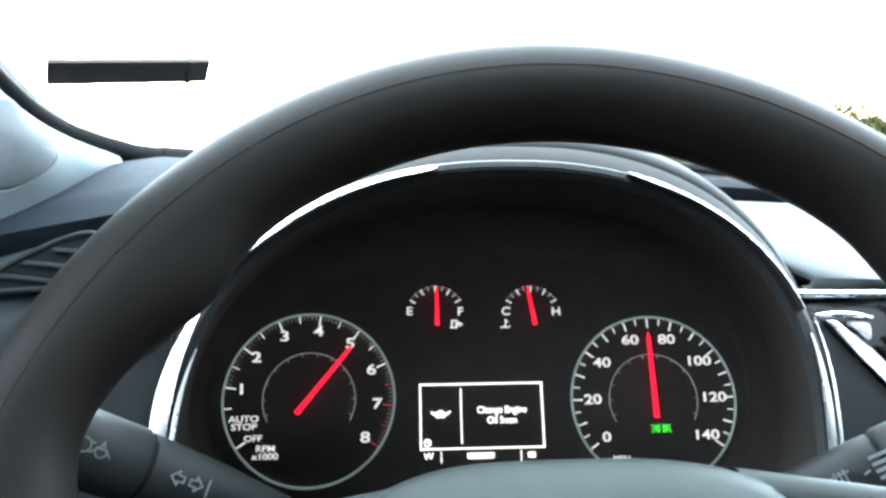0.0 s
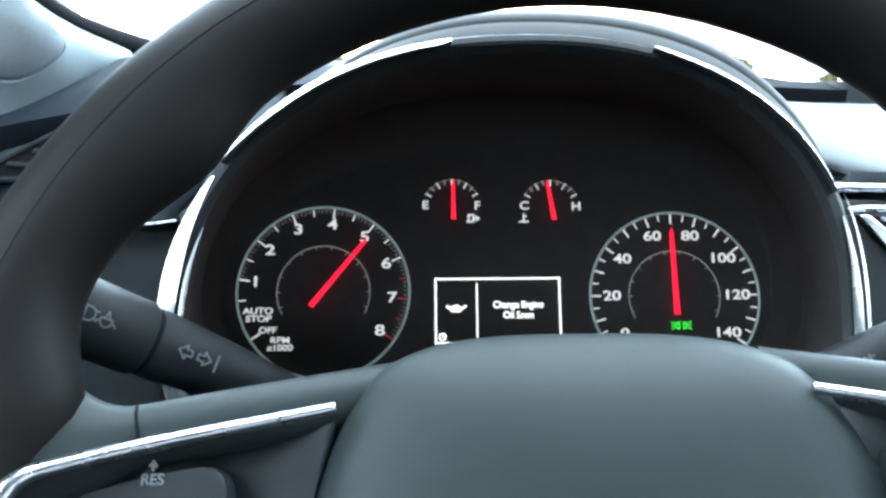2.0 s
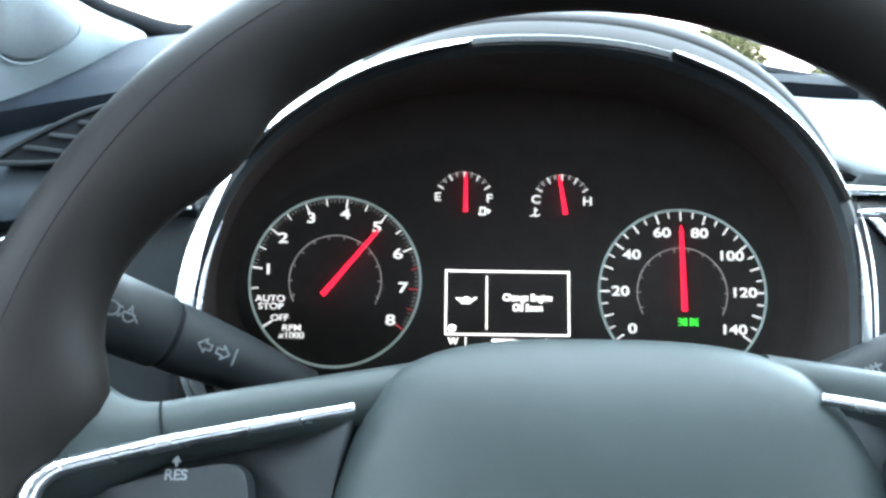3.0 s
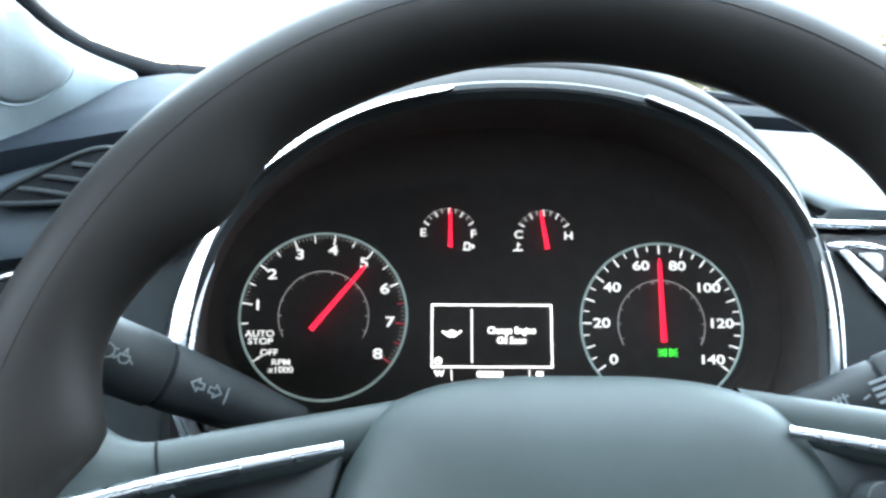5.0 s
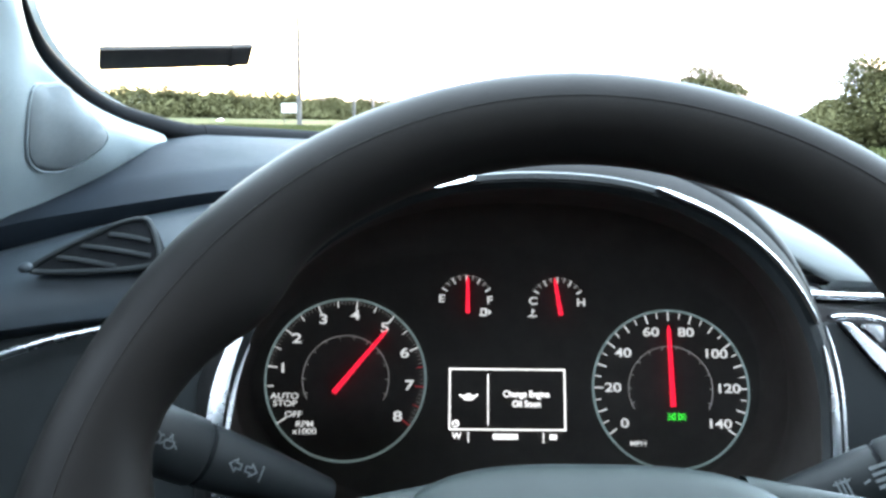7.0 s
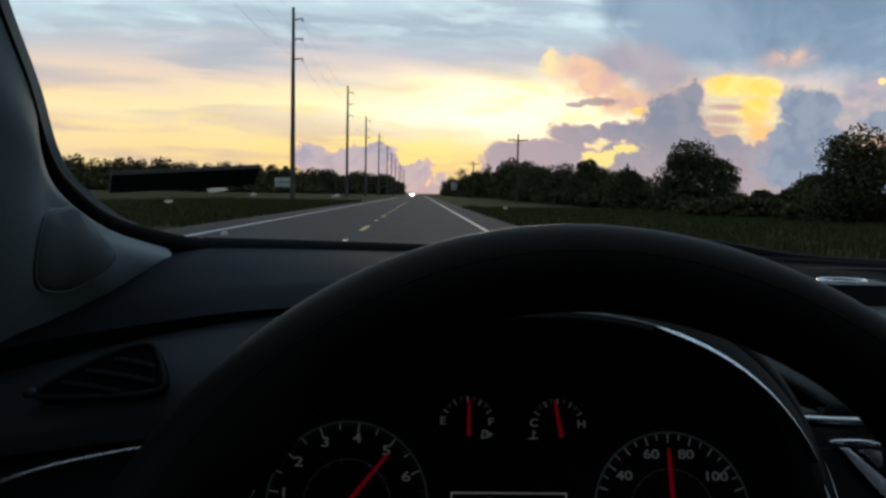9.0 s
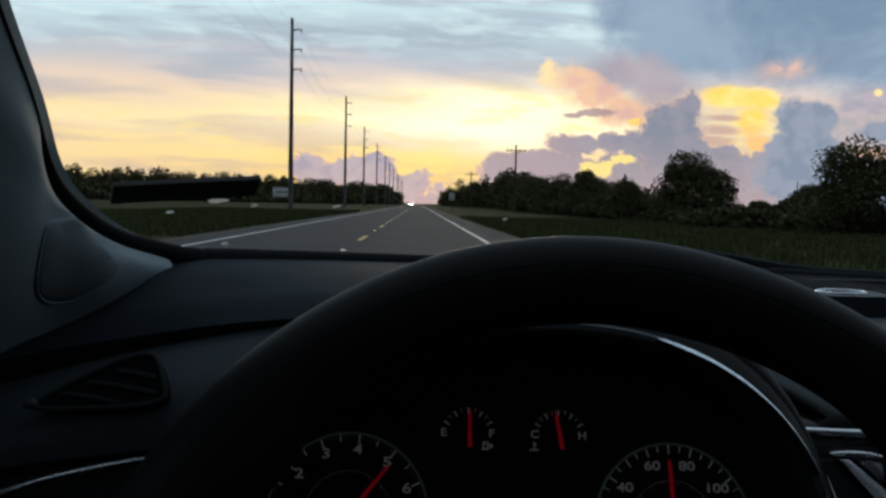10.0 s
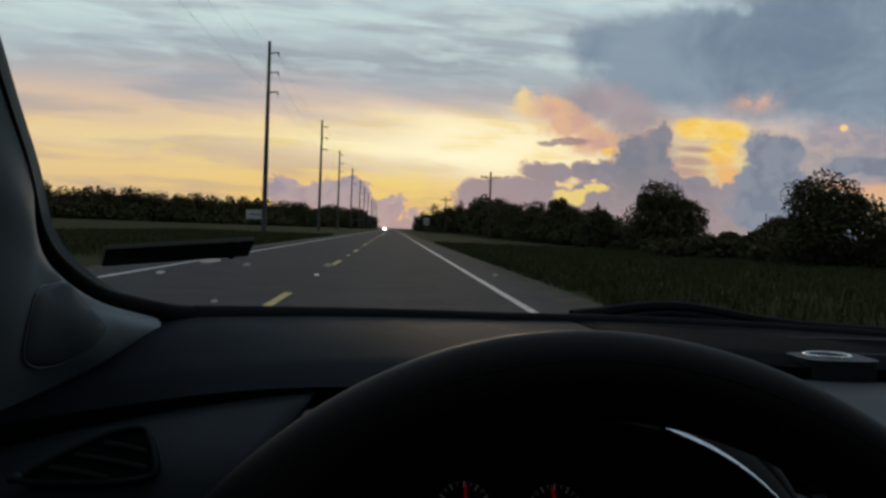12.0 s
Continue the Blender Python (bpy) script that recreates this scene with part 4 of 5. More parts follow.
    needle(d, cx, cy, 50.5, 0.0105, 0.0385, 0.0030)

    # speedometer
    cx, cy, r = 0.1005, -0.0005, 0.0476
    d = dial("speedometer", cx, cy, r, "round speedometer dial with a pale lit ring")
    ang = lambda v: 90 - (v - 70) * 1.79
    for v in range(0, 141, 20):
        lettering("numeral", str(v), cx + 0.0352 * math.cos(radians(ang(v))), cy + 0.0352 * math.sin(radians(ang(v))) * 1.02, 0.0005, 0.0076, WHITE_GLOW, d, 1.35)
    for v in range(0, 141, 5):
        tick(d, cx, cy, r - 0.0012, ang(v), 0.0046 if v % 10 == 0 else 0.0030, 0.0009 if v % 10 == 0 else 0.0007)
    lettering("lettering", "MPH", cx - 0.021, cy - 0.0325, 0.0005, 0.0042, WHITE_GLOW, d, 1.2)
    bm = bmesh.new()
    for s in (-1, 1):
        ribbon(bm, [arc(cx + 0.003 + s * 0.0012, cy - 0.0165, 0.0018, 90, -90 if s > 0 else 270, 10) + [(cx + 0.003 + s * 0.0012, cy - 0.0147)]], 0.0006, 0.0005)
        ribbon(bm, [[(cx + 0.003 + s * 0.0038, cy - 0.0165 + k), (cx + 0.003 + s * 0.0054, cy - 0.0165 + 1.5 * k)] for k in (-0.0013, 0, 0.0013)], 0.0006, 0.0005)
    part("lamp_symbol", bm, GREEN_GLOW, d, "green lit side-lamp symbol")
    needle(d, cx, cy, 91, 0.0105, 0.0385, 0.0030)

    # fuel and temperature
    for name, px, py, lo, hi, a, lab in (("fuel_gauge", -0.0241, 0.0505, "E", "F", 90, "small fuel gauge with a red needle"), ("temperature_gauge", 0.0325, 0.0497, "C", "H", 99, "small coolant temperature gauge with a red needle")):
        bm = bmesh.new()
        ribbon(bm, [arc(px, py, 0.0170, 149, 31, 20)], 0.0002, 0.0002)
        d = part(name, bm, DIM_GLOW, c, lab)
        for q in (149, 134, 120, 105, 90, 75, 60, 46, 31):
            tick(d, px, py, 0.0170, q, 0.0030 if q in (149, 120, 90, 60, 31) else 0.002, 0.0008, WHITE_GLOW if q in (149, 120, 90, 60, 31) else DIM_GLOW)
        lettering("lettering", lo, px - 0.0152, py + 0.0022, 0.0005, 0.0066, WHITE_GLOW, d, 1.2)
        lettering("lettering", hi, px + 0.0145, py + 0.0016, 0.0005, 0.0066, WHITE_GLOW, d, 1.2)
        needle(d, px + 0.0008, py - 0.003, a, 0.0035, 0.0198, 0.0026)
    # fuel pump and thermometer symbols
    d = c.children[-2]
    bm = bmesh.new()
    x, y = -0.0125, 0.0448
    ribbon(bm, [[(x - 0.0022, y - 0.0018), (x - 0.0022, y + 0.002), (x + 0.0006, y + 0.002), (x + 0.0006, y - 0.0018), (x - 0.003, y - 0.0018)], [(x + 0.0006, y), (x + 0.0022, y + 0.0008), (x + 0.0034, y), (x + 0.0022, y - 0.001)]], 0.0009, 0.0004)
    part("pump_symbol", bm, WHITE_GLOW, d)
    bm = bmesh.new()
    x, y = 0.0168, 0.0442
    ribbon(bm, [[(x, y + 0.0028), (x, y - 0.0006)], [(x, y + 0.0018), (x + 0.0012, y + 0.0018)], [(x - 0.0026, y - 0.0018), (x - 0.001, y - 0.0012), (x + 0.0006, y - 0.0018), (x + 0.0024, y - 0.0012)]], 0.0008, 0.0004)
    part("coolant_symbol", bm, WHITE_GLOW, c.children[-1])

    # message display
    x0, x1, y0, y1 = -0.0338, 0.0358, -0.0255, 0.0102
    bm = bmesh.new()
    ribbon(bm, [[(x0, y0), (x1, y0), (x1, y1), (x0, y1), (x0, y0)]], 0.0009, 0.0004)
    d = part("message_display", bm, SCREEN_GLOW, c, "black message display in a thin white frame")
    bm = bmesh.new()
    ribbon(bm, [[(-0.0107, y0 + 0.003), (-0.0107, y1 - 0.003)]], 0.0007, 0.0004)
    part("divider", bm, SCREEN_GLOW, d)
    lettering("lettering", "Change Engine", 0.0125, -0.0046, 0.0004, 0.0054, SCREEN_GLOW, d, 0.88)
    lettering("lettering", "Oil Soon", 0.0125, -0.0104, 0.0004, 0.0054, SCREEN_GLOW, d, 0.88)
    bm = bmesh.new()
    x, y = -0.0222, -0.0068
    ribbon(bm, [[(x - 0.003, y + 0.001), (x + 0.002, y + 0.001)], [(x - 0.003, y), (x + 0.002, y)], [(x - 0.0025, y - 0.001), (x + 0.0015, y - 0.001)], [(x + 0.002, y - 0.0005), (x + 0.005, y + 0.0017)], [(x - 0.0032, y), (x - 0.0052, y + 0.0014)], [(x - 0.001, y + 0.0018), (x + 0.0005, y + 0.0018)]], 0.0011, 0.0004)
    part("oil_can_symbol", bm, SCREEN_GLOW, d)
    bm = bmesh.new()
    ribbon(bm, [arc(-0.0302, -0.0222, 0.0018, 0, 360, 16), [(-0.0302, -0.0222), (-0.0292, -0.0212)]], 0.0006, 0.0004)
    part("clock_symbol", bm, SCREEN_GLOW, d)
    lettering("lettering", "W", -0.0295, -0.0295, 0.0004, 0.0052, SCREEN_GLOW, d, 1.0)
    bm = bmesh.new()
    for x, w in ((-0.006, 0.0018), (-0.0034, 0.0018), (-0.0008, 0.0018), (0.0018, 0.0018), (0.0052, 0.0022), (0.0284, 0.0024)):
        ribbon(bm, [[(x - w / 2 + 0.0006, -0.0296), (x + w / 2 - 0.0006, -0.0296)]], 0.0030, 0.0004)
    part("small_bars", bm, SCREEN_GLOW, d)
    for x in (-0.0225, 0.0225):
        bm = bmesh.new()
        ribbon(bm, [[(x, -0.0272), (x, -0.033)]], 0.0005, 0.0004)
        part("separator", bm, SCREEN_GLOW, d)
    return c


build_cluster()


def build_hood():
    """The hood over the instruments, running forward into the dashboard."""
    h = thing("instrument_hood", "dark grey arched hood over the instruments", "instrument hood", kind="structure")
    n = 48

    def section(w, base, top, y, lean, cx=-0.002, full=2.2):
        left = w if y < 0.107 else min(w, 0.1345 - 0.05 * (y - 0.107))   # falls away faster on the door side
        row = []
        for i in range(n + 1):
            q = math.pi * i / n
            c, s = math.cos(q), math.sin(q)
            k = 2.2 if c > 0 else full                       # fuller shoulder towards the passenger
            z = base + (top - base) * abs(s) ** (2 / k)
            side = w + (left - w) * min(1.0, max(0.0, (s - 0.45) / 0.3)) if c > 0 else w
            side += max(0.0, y - 0.12) * 0.30 * max(0.0, 1 - 1.25 * s)   # wider low down, clear of the dials
            row.append((cx - side * math.copysign(abs(c) ** (2 / k), c) + LEAN * s, y + (z - base) * lean, z))
        return row
    rows = [section(0.137, 0.895, 1.0095, 0.1015, 0.365), section(0.1405, 0.895, 1.0135, 0.104, 0.365, full=2.25), section(0.1450, 0.892, 1.0185, 0.110, 0.365, full=2.35),
            section(0.1485, 0.89, 1.0240, 0.121, 0.36, full=2.5), section(0.1510, 0.885, 1.0265, 0.136, 0.35, full=2.6), section(0.1525, 0.88, 1.0255, 0.153, 0.34, full=2.6),
            section(0.153, 0.88, 1.016, 0.178, 0.34, full=2.6), section(0.152, 0.88, 1.001, 0.212, 0.30, full=2.5), section(0.149, 0.88, 0.982, 0.25, 0.2, full=2.4)]
    for row in rows[:6]:
        row.insert(0, (row[0][0] * 1.0, row[0][1] - 0.02, 0.80))
        row.append((row[-1][0] * 1.0, row[-1][1] - 0.02, 0.80))
    for row in rows[6:]:
        row.insert(0, (row[0][0], row[0][1], 0.80))
        row.append((row[-1][0], row[-1][1], 0.80))
    bm = bmesh.new()
    grid(bm, rows[:3])
    part("hood_lip", bm, PIANO, h, "matt black front lip")
    bm = bmesh.new()
    grid(bm, [row[:17] for row in rows[2:]])
    part("hood_side", bm, PIANO, h, "matt black side of the hood")
    bm = bmesh.new()
    grid(bm, [row[16:] for row in rows[2:]])
    ob = part("hood_cover", bm, HOOD, h)
    so = ob.modifiers.new("thickness", "SOLIDIFY")
    so.thickness, so.offset = 0.004, -1
    return h


build_hood()


# ---------------------------------------------------------------- steering wheel and stalks
def build_wheel():
    w = thing("steering_wheel", "black leather three-spoke steering wheel with a charcoal airbag cover", "steering wheel", pose(0.0140, 0.006, 0.881, 60, 0, 0))
    R, r = 0.1819, 0.0186
    # rim: thumb rests swell inward above the side spokes, and it is slimmer below them
    rows = []
    for i in range(144):
        q = 2 * math.pi * i / 144
        c, s = math.cos(q), math.sin(q)
        a = abs(math.degrees(math.atan2(s, abs(c))) - 39.5) if s > 0 else 99.0
        thumb = 0.0078 * math.exp(-(a / 7.5) ** 2)
        root = 0.0135 * math.exp(-((math.degrees(math.asin(s)) - 8.5) / 7.0) ** 2)   # leather drawn in towards the spoke
        low = math.degrees(math.asin(s))
        slim = 0.0034 * max(0.0, min(1.0, (32 - low) / 10)) if low > -60 else 0.0034
        half = ([], [])
        for part_of, start in ((0, -90), (1, 90)):
            for k in range(31):
                t = radians(start + 6 * k)
                u = math.cos(t)
                rad = R + r * u - (thumb + root - slim) * max(0.0, -u) ** 1.3
                half[part_of].append((rad * c, rad * s, r * math.sin(t)))
        rows.append(half)
    at = w.matrix_world.inverted() @ pose(0.0129, 0.0077, 0.8769, 61.3, 0, -0.16)
    # the outer half faces the sky, so its leather colour is set darker
    for name, k, leather, label in (("rim", 0, GRIP, "outer leather, darkened against the sky light"), ("inner_grip", 1, LEATHER, "matt black inner leather")):
        bm = bmesh.new()
        grid(bm, [row[k] for row in rows], True, False)
        ob = part(name, bm, leather, w, label)
        ob.matrix_local = at
    bm = bmesh.new()
    tube(bm, [(R * math.cos(q), R * math.sin(q), r * 0.995) for q in (2 * math.pi * i / 144 for i in range(144))], 0.00035, 6, True)
    ob = part("seam", bm, LEATHER, w)
    ob.matrix_local = at
    for s in (-1, 1):
        # spoke: upper leather arm, bright strip, switch panel
        bm = bmesh.new()
        rise = 0.0 if s < 0 else 0.004   # the wheel's right spoke stands a little higher
        arm = curve_points([(0.176, 0.006, -0.008), (0.160, 0.0085, -0.010), (0.138, 0.0135, -0.014), (0.10, 0.0215, -0.022), (0.06, 0.030, -0.034)], 40)
        rows = []
        for q in arm:
            f = max(0.0, (q.x - 0.136) / 0.030)
            q.y += rise
            top, low = 0.0090 + 0.024 * f ** 2.4, 0.0105 + 0.010 * f
            rows.append([(s * q.x, q.y + (top if math.sin(t) > 0 else low) * math.sin(t), q.z + (0.0085 + 0.004 * min(f, 1.0)) * math.cos(t)) for t in (2 * math.pi * k / 24 for k in range(24))])
        grid(bm, rows, False, True)
        seam = [Vector((s * q.x, q.y, q.z)) for q in arm]
        part("spoke_arm", bm, PAD, w)
        bm = bmesh.new()
        at = min(range(41), key=lambda i: abs(arm[i].x - 0.137))
        tube(bm, [seam[at], seam[at].lerp(seam[at + 1], 0.3)], 0.00925, 18, flat=1.0)
        part("spoke_joint", bm, BLACK, w)
        bm = bmesh.new()
        outline = [(0.172, -0.002), (0.160, 0.0035), (0.13, 0.010 + 0.8 * rise), (0.081 - 2 * rise, 0.0185 + rise), (0.086 - 2 * rise, 0.0), (0.092, -0.022), (0.094, -0.05), (0.10, -0.056), (0.15, -0.05), (0.170, -0.03)]
        pts = [(s * x, y) for x, y in outline]
        plate(bm, pts if s > 0 else pts[::-1], -0.030, -0.008, 0.002)
        panel = part("switch_panel", bm, SWITCH, w)
        panel.matrix_local = pose(0, 0, -0.006, 0, s * 5.0, 0)
        bm = bmesh.new()
        strip = curve_points([(s * 0.1650, -0.03, 0.008), (s * 0.1655, -0.008, 0.008), (s * 0.162, 0.0000, 0.006), (s * 0.154, 0.0035 + rise * 0.5, 0.002), (s * 0.128, 0.0105 + rise * 0.8, -0.005), (s * 0.079 if s < 0 else 0.069, 0.0206 + 1.3 * rise, -0.0110 - rise)], 30)
        tube(bm, strip, [0.0030 - 0.0012 * (i / 30) ** 2 for i in range(31)], 10)
        part("bright_strip", bm, CHROME, w, "satin chrome strip")
        bm = bmesh.new()
        key = [(0.158, -0.008), (0.150, -0.0035), (0.122, 0.003), (0.112, 0.002), (0.109, -0.008), (0.110, -0.030), (0.13, -0.036), (0.155, -0.030)]
        pts = [(s * (q.x - 5.4 * rise), q.y + 1.5 * rise) for q in curve_points([(x, y, 0) for x, y in key], 40, True)]
        plate(bm, pts if s > 0 else pts[::-1], -0.02, -0.0085, 0.0008)
        key = part("switch_key", bm, SWITCH, w)
        x = s * 0.131
        if s < 0:
            bm = bmesh.new()
            ribbon(bm, [[(x, 0.0030), (x, 0.0050)], [(x - 0.0010, 0.0042), (x, 0.0054), (x + 0.0010, 0.0042)]], 0.0007, -0.0083)
            part("plus_symbol", bm, PRINT, key)
            lettering("lettering", "RES", x, 0.0002, -0.0084, 0.0044, PRINT, key, 1.0)
        else:
            bm = bmesh.new()
            x, y = 0.0965, 0.0010
            ribbon(bm, [arc(x - 0.001, y, 0.0022, 60, 300, 12), [(x + 0.002, y + 0.0028), (x + 0.0032, y + 0.0042)], [(x + 0.0026, y + 0.001), (x + 0.0046, y + 0.001)], [(x - 0.001, y - 0.0024), (x + 0.002, y - 0.0038)]], 0.0009, -0.0083)
            part("phone_symbol", bm, PRINT, key)
    # airbag cover: a domed shield
    bm = bmesh.new()
    half = [(0.0, 0.0462), (0.030, 0.0455), (0.053, 0.0415), (0.069, 0.0325), (0.080, 0.0145), (0.088, -0.012), (0.090, -0.04), (0.078, -0.07), (0.045, -0.092), (0.0, -0.098)]
    full = [(x * (1 + 1.1 * max(0.0, x - 0.02)), y) for x, y in half] + [(-x, y) for x, y in half[-2:0:-1]]   # a little fuller on the right
    ring = curve_points([(x, y, 0) for x, y in full], 72, True)
    rows = []
    for f, z in ((1.0, -0.046), (1.0, -0.028), (0.985, -0.0225), (0.95, -0.0185), (0.88, -0.0145), (0.75, -0.0105), (0.55, -0.0070), (0.3, -0.0050), (0.05, -0.0044)):
        rows.append([(q.x * f, -0.01 + (q.y + 0.01) * f, z) for q in ring])
    vs = grid(bm, rows, False, True)
    bm.faces.new(vs[-1])
    part("airbag_cover", bm, PAD, w, "smooth charcoal airbag cover")
    # column shroud behind
    bm = bmesh.new()
    tube(bm, [(0, -0.02, -0.05), (0, -0.02, -0.12), (0, -0.03, -0.22)], [0.055, 0.062, 0.07], 24)
    part("column_shroud", bm, BLACK, w)


build_wheel()


def stalk(name, label, m):
    """A lever that widens to its turning end, with printed symbols; local x runs outward, z towards the driver."""
    s = thing(name, label, "stalk", m)
    bm = bmesh.new()
    tube(bm, [(0.0, 0, 0), (0.03, 0, 0), (0.060, 0, 0), (0.0665, 0, 0)], [0.009, 0.0115, 0.0130, 0.0130], 20, flat=0.75)
    part("lever", bm, SWITCH, s)
    bm = bmesh.new()
    tube(bm, [(0.0680, 0, 0), (0.0695, 0, 0), (0.098, 0, 0), (0.1005, 0, 0), (0.102, 0, 0)], [0.0128, 0.0138, 0.0140, 0.0134, 0.0115], 24, flat=0.8)
    part("turning_end", bm, SWITCH, s)
    bm = bmesh.new()
    tube(bm, [(0.0660, 0, 0), (0.0685, 0, 0)], 0.0126, 24, flat=0.8)
    part("collar", bm, BLACK, s)
    return s


def build_stalks():
    # the left lever: outward is -x, rising
    ex = Vector((-0.686, -0.488, 0.535)).normalized()
    ez = Vector((0, -0.85, 0.52))
    ez = (ez - ex * ez.dot(ex)).normalized()
    ey = ez.cross(ex)
    m = Matrix((ex, ey, ez)).transposed().to_4x4()
    m.translation = (-0.094, 0.110, 0.863)
    s = stalk("indicator_stalk", "black indicator stalk with grey printed symbols behind the wheel", m)
    z = 0.0108
    # printed so that it reads from the driver's seat: local x points away to the left
    bm = bmesh.new()
    for x, d in ((0.0558, 1), (0.0484, -1)):
        ribbon(bm, [[(x + d * 0.0030, 0), (x, 0.0025), (x, 0.0011), (x - d * 0.0025, 0.0011), (x - d * 0.0025, -0.0011), (x, -0.0011), (x, -0.0025), (x + d * 0.0030, 0)]], 0.0006, z - 0.0002)
    ribbon(bm, [[(0.0428, -0.0030), (0.0428, 0.0030)]], 0.0007, z - 0.0006)
    part("arrow_symbols", bm, PRINT, s)
    bm = bmesh.new()
    ribbon(bm, [arc(0.0932, 0, 0.0024, 90, 270, 10) + [(0.0946, -0.0024), (0.0946, 0.0024), (0.0932, 0.0024)]], 0.0006, z + 0.0004)
    ribbon(bm, [[(0.0915 - 0.0002, 0.0016 * k), (0.0899, 0.0016 * k)] for k in (-1, 1)], 0.0006, z + 0.0004)
    ribbon(bm, [arc(0.0868, 0.0004, 0.0021, -20, 200, 12), [(0.0848, -0.0004), (0.0888, -0.0004)], [(0.0858, -0.0004), (0.0868, -0.0028), (0.0878, -0.0004)], [(0.0840, 0.0008), (0.0832, 0.0016)], [(0.0896, 0.0008), (0.0902, 0.0016)]], 0.0006, z + 0.0004)
    part("lamp_symbols", bm, PRINT, s)

    ex = Vector((0.100, -0.020, 0.055)).normalized()
    ez = Vector((0, -0.85, 0.52))
    ez = (ez - ex * ez.dot(ex)).normalized()
    ey = ez.cross(ex)
    m = Matrix((ex, ey, ez)).transposed().to_4x4()
    m.translation = (0.0845, 0.088, 0.8610)
    s = stalk("wiper_stalk", "black wiper stalk with pale printed bars behind the wheel", m)
    bm = bmesh.new()
    ribbon(bm, [[(0.0625, 0.0045 - 0.0026 * k), (0.0695, 0.0045 - 0.0026 * k)] for k in range(4)], 0.0013, 0.0112)
    part("interval_bars", bm, PRINT, s)
    bm = bmesh.new()
    ribbon(bm, [[(0.048 + 0.0018 * k, -0.0024), (0.048 + 0.0018 * k, 0.0040)] for k in range(3)] + [[(0.0468, 0.0032), (0.0530, 0.0032)], [(0.058, 0.000), (0.060, 0.0005)]], 0.0008, 0.0104)
    part("wiper_symbols", bm, PRINT, s)


build_stalks()


# ---------------------------------------------------------------- the car's shell round the camera
def build_shell():
    x0, x1 = -0.46, 1.20
    bm = bmesh.new()
    shell(bm, [[(x, y, 1.425 + 0.03 * math.sin(math.pi * (x - x0) / (x1 - x0)) - (0.02 if y > -0.2 else 0)) for y in (-1.75, -1.2, -0.7, -0.3, -0.10)] for x in (x0 + (x1 - x0) * k / 10 for k in range(11))], (0, 0, 0.03))
    single("ceiling", bm, FELT, "pale grey felt headliner of the car", "headliner", kind="structure")
    for nm, x, t in (("wall_left", x0, -0.05), ("wall_right", x1, 0.05)):
        w = thing(nm, "dark door panel below a side window", "door panel", kind="structure")
        bm = bmesh.new()
        box(bm, (x + t / 2, -0.62, 0.705), (0.05, 2.3, 0.69), 0.01)
        part("door_panel", bm, SOFT, w)
        bm = bmesh.new()
        for y in (-0.62, -1.70):
            box(bm, (x + t / 2, y, 1.22), (0.05, 0.10, 0.46), 0.01)
        part("door_post", bm, TRIM, w)
        bm = bmesh.new()
        # front pillar on that side, leaning with the glass
        a, b = Vector((x + t / 2, 0.30, 0.98)), Vector((x + t / 2 + (0.17 if t < 0 else -0.17), -0.14, 1.44))
        tube(bm, [a, a.lerp(b, 0.5), b], 0.045, 12)
        part("front_post", bm, TRIM, w)
    bm = bmesh.new()
    box(bm, (CAR_X, -1.78, 0.75), (1.66, 0.06, 0.90), 0.02)
    single("wall_back", bm, SOFT, "dark back of the car's cabin", "rear panel", kind="structure")
    bm = bmesh.new()
    box(bm, (CAR_X, -0.55, 0.34), (1.66, 2.4, 0.05), 0.01)
    single("floor", bm, BLACK, "black carpeted car floor", "car floor", kind="structure")
    bm = bmesh.new()
    box(bm, (CAR_X, 0.46, 0.62), (1.66, 0.05, 0.60), 0.01)
    single("wall_front", bm, BLACK, "black bulkhead under the dashboard", "bulkhead", kind="structure")


build_shell()


def build_cowl():
    """What shows of the car's nose past the glass: the dark cowl with a wiper at rest."""
    c = thing("wiper", "black wiper resting at the foot of the windscreen", "wiper")
    bm = bmesh.new()
    pts = [(x, glass_y(x, 1.0) + 0.045, 0.997 - 0.022 * max(0, x - 0.2) + 0.017 * math.exp(-((x - 0.27) / 0.10) ** 2)) for x in (0.14 + 0.6 * k / 20 for k in range(21))]
    tube(bm, pts, [0.009] * 21, 8, flat=0.8)
    part("arm", bm, BLACK, c)
    bm = bmesh.new()
    tube(bm, [Vector(p) + Vector((0, -0.014, -0.008)) for p in pts], 0.004, 8)
    part("blade", bm, BLACK, c)
    bm = bmesh.new()
    shell(bm, [[(x, glass_y(max(-0.25, min(x, 0.99)), 1.0) + 0.012 + 0.55 * f, 0.992 - 0.02 * max(x, 0) - 0.13 * f ** 1.5) for f in (0, 0.2, 0.4, 0.6, 0.8, 1.0)] for x in (-0.42 + 1.58 * k / 24 for k in range(25))], (0, 0, -0.02))
    single("bonnet", bm, CARPAINT, "dark painted car bonnet below the windscreen", "car bonnet", kind="structure")


build_cowl()
# ---------------------------------------------------------------- the road and the land
ROAD_L, ROAD_R = -6.1, 2.65
LINE_L, LINE_C, LINE_R = -5.35, -1.69, 1.92


def sheet(bm, x0, x1, y0, y1, z):
    bm.faces.new([bm.verts.new(p) for p in ((x0, y0, z), (x1, y0, z), (x1, y1, z), (x0, y1, z))])


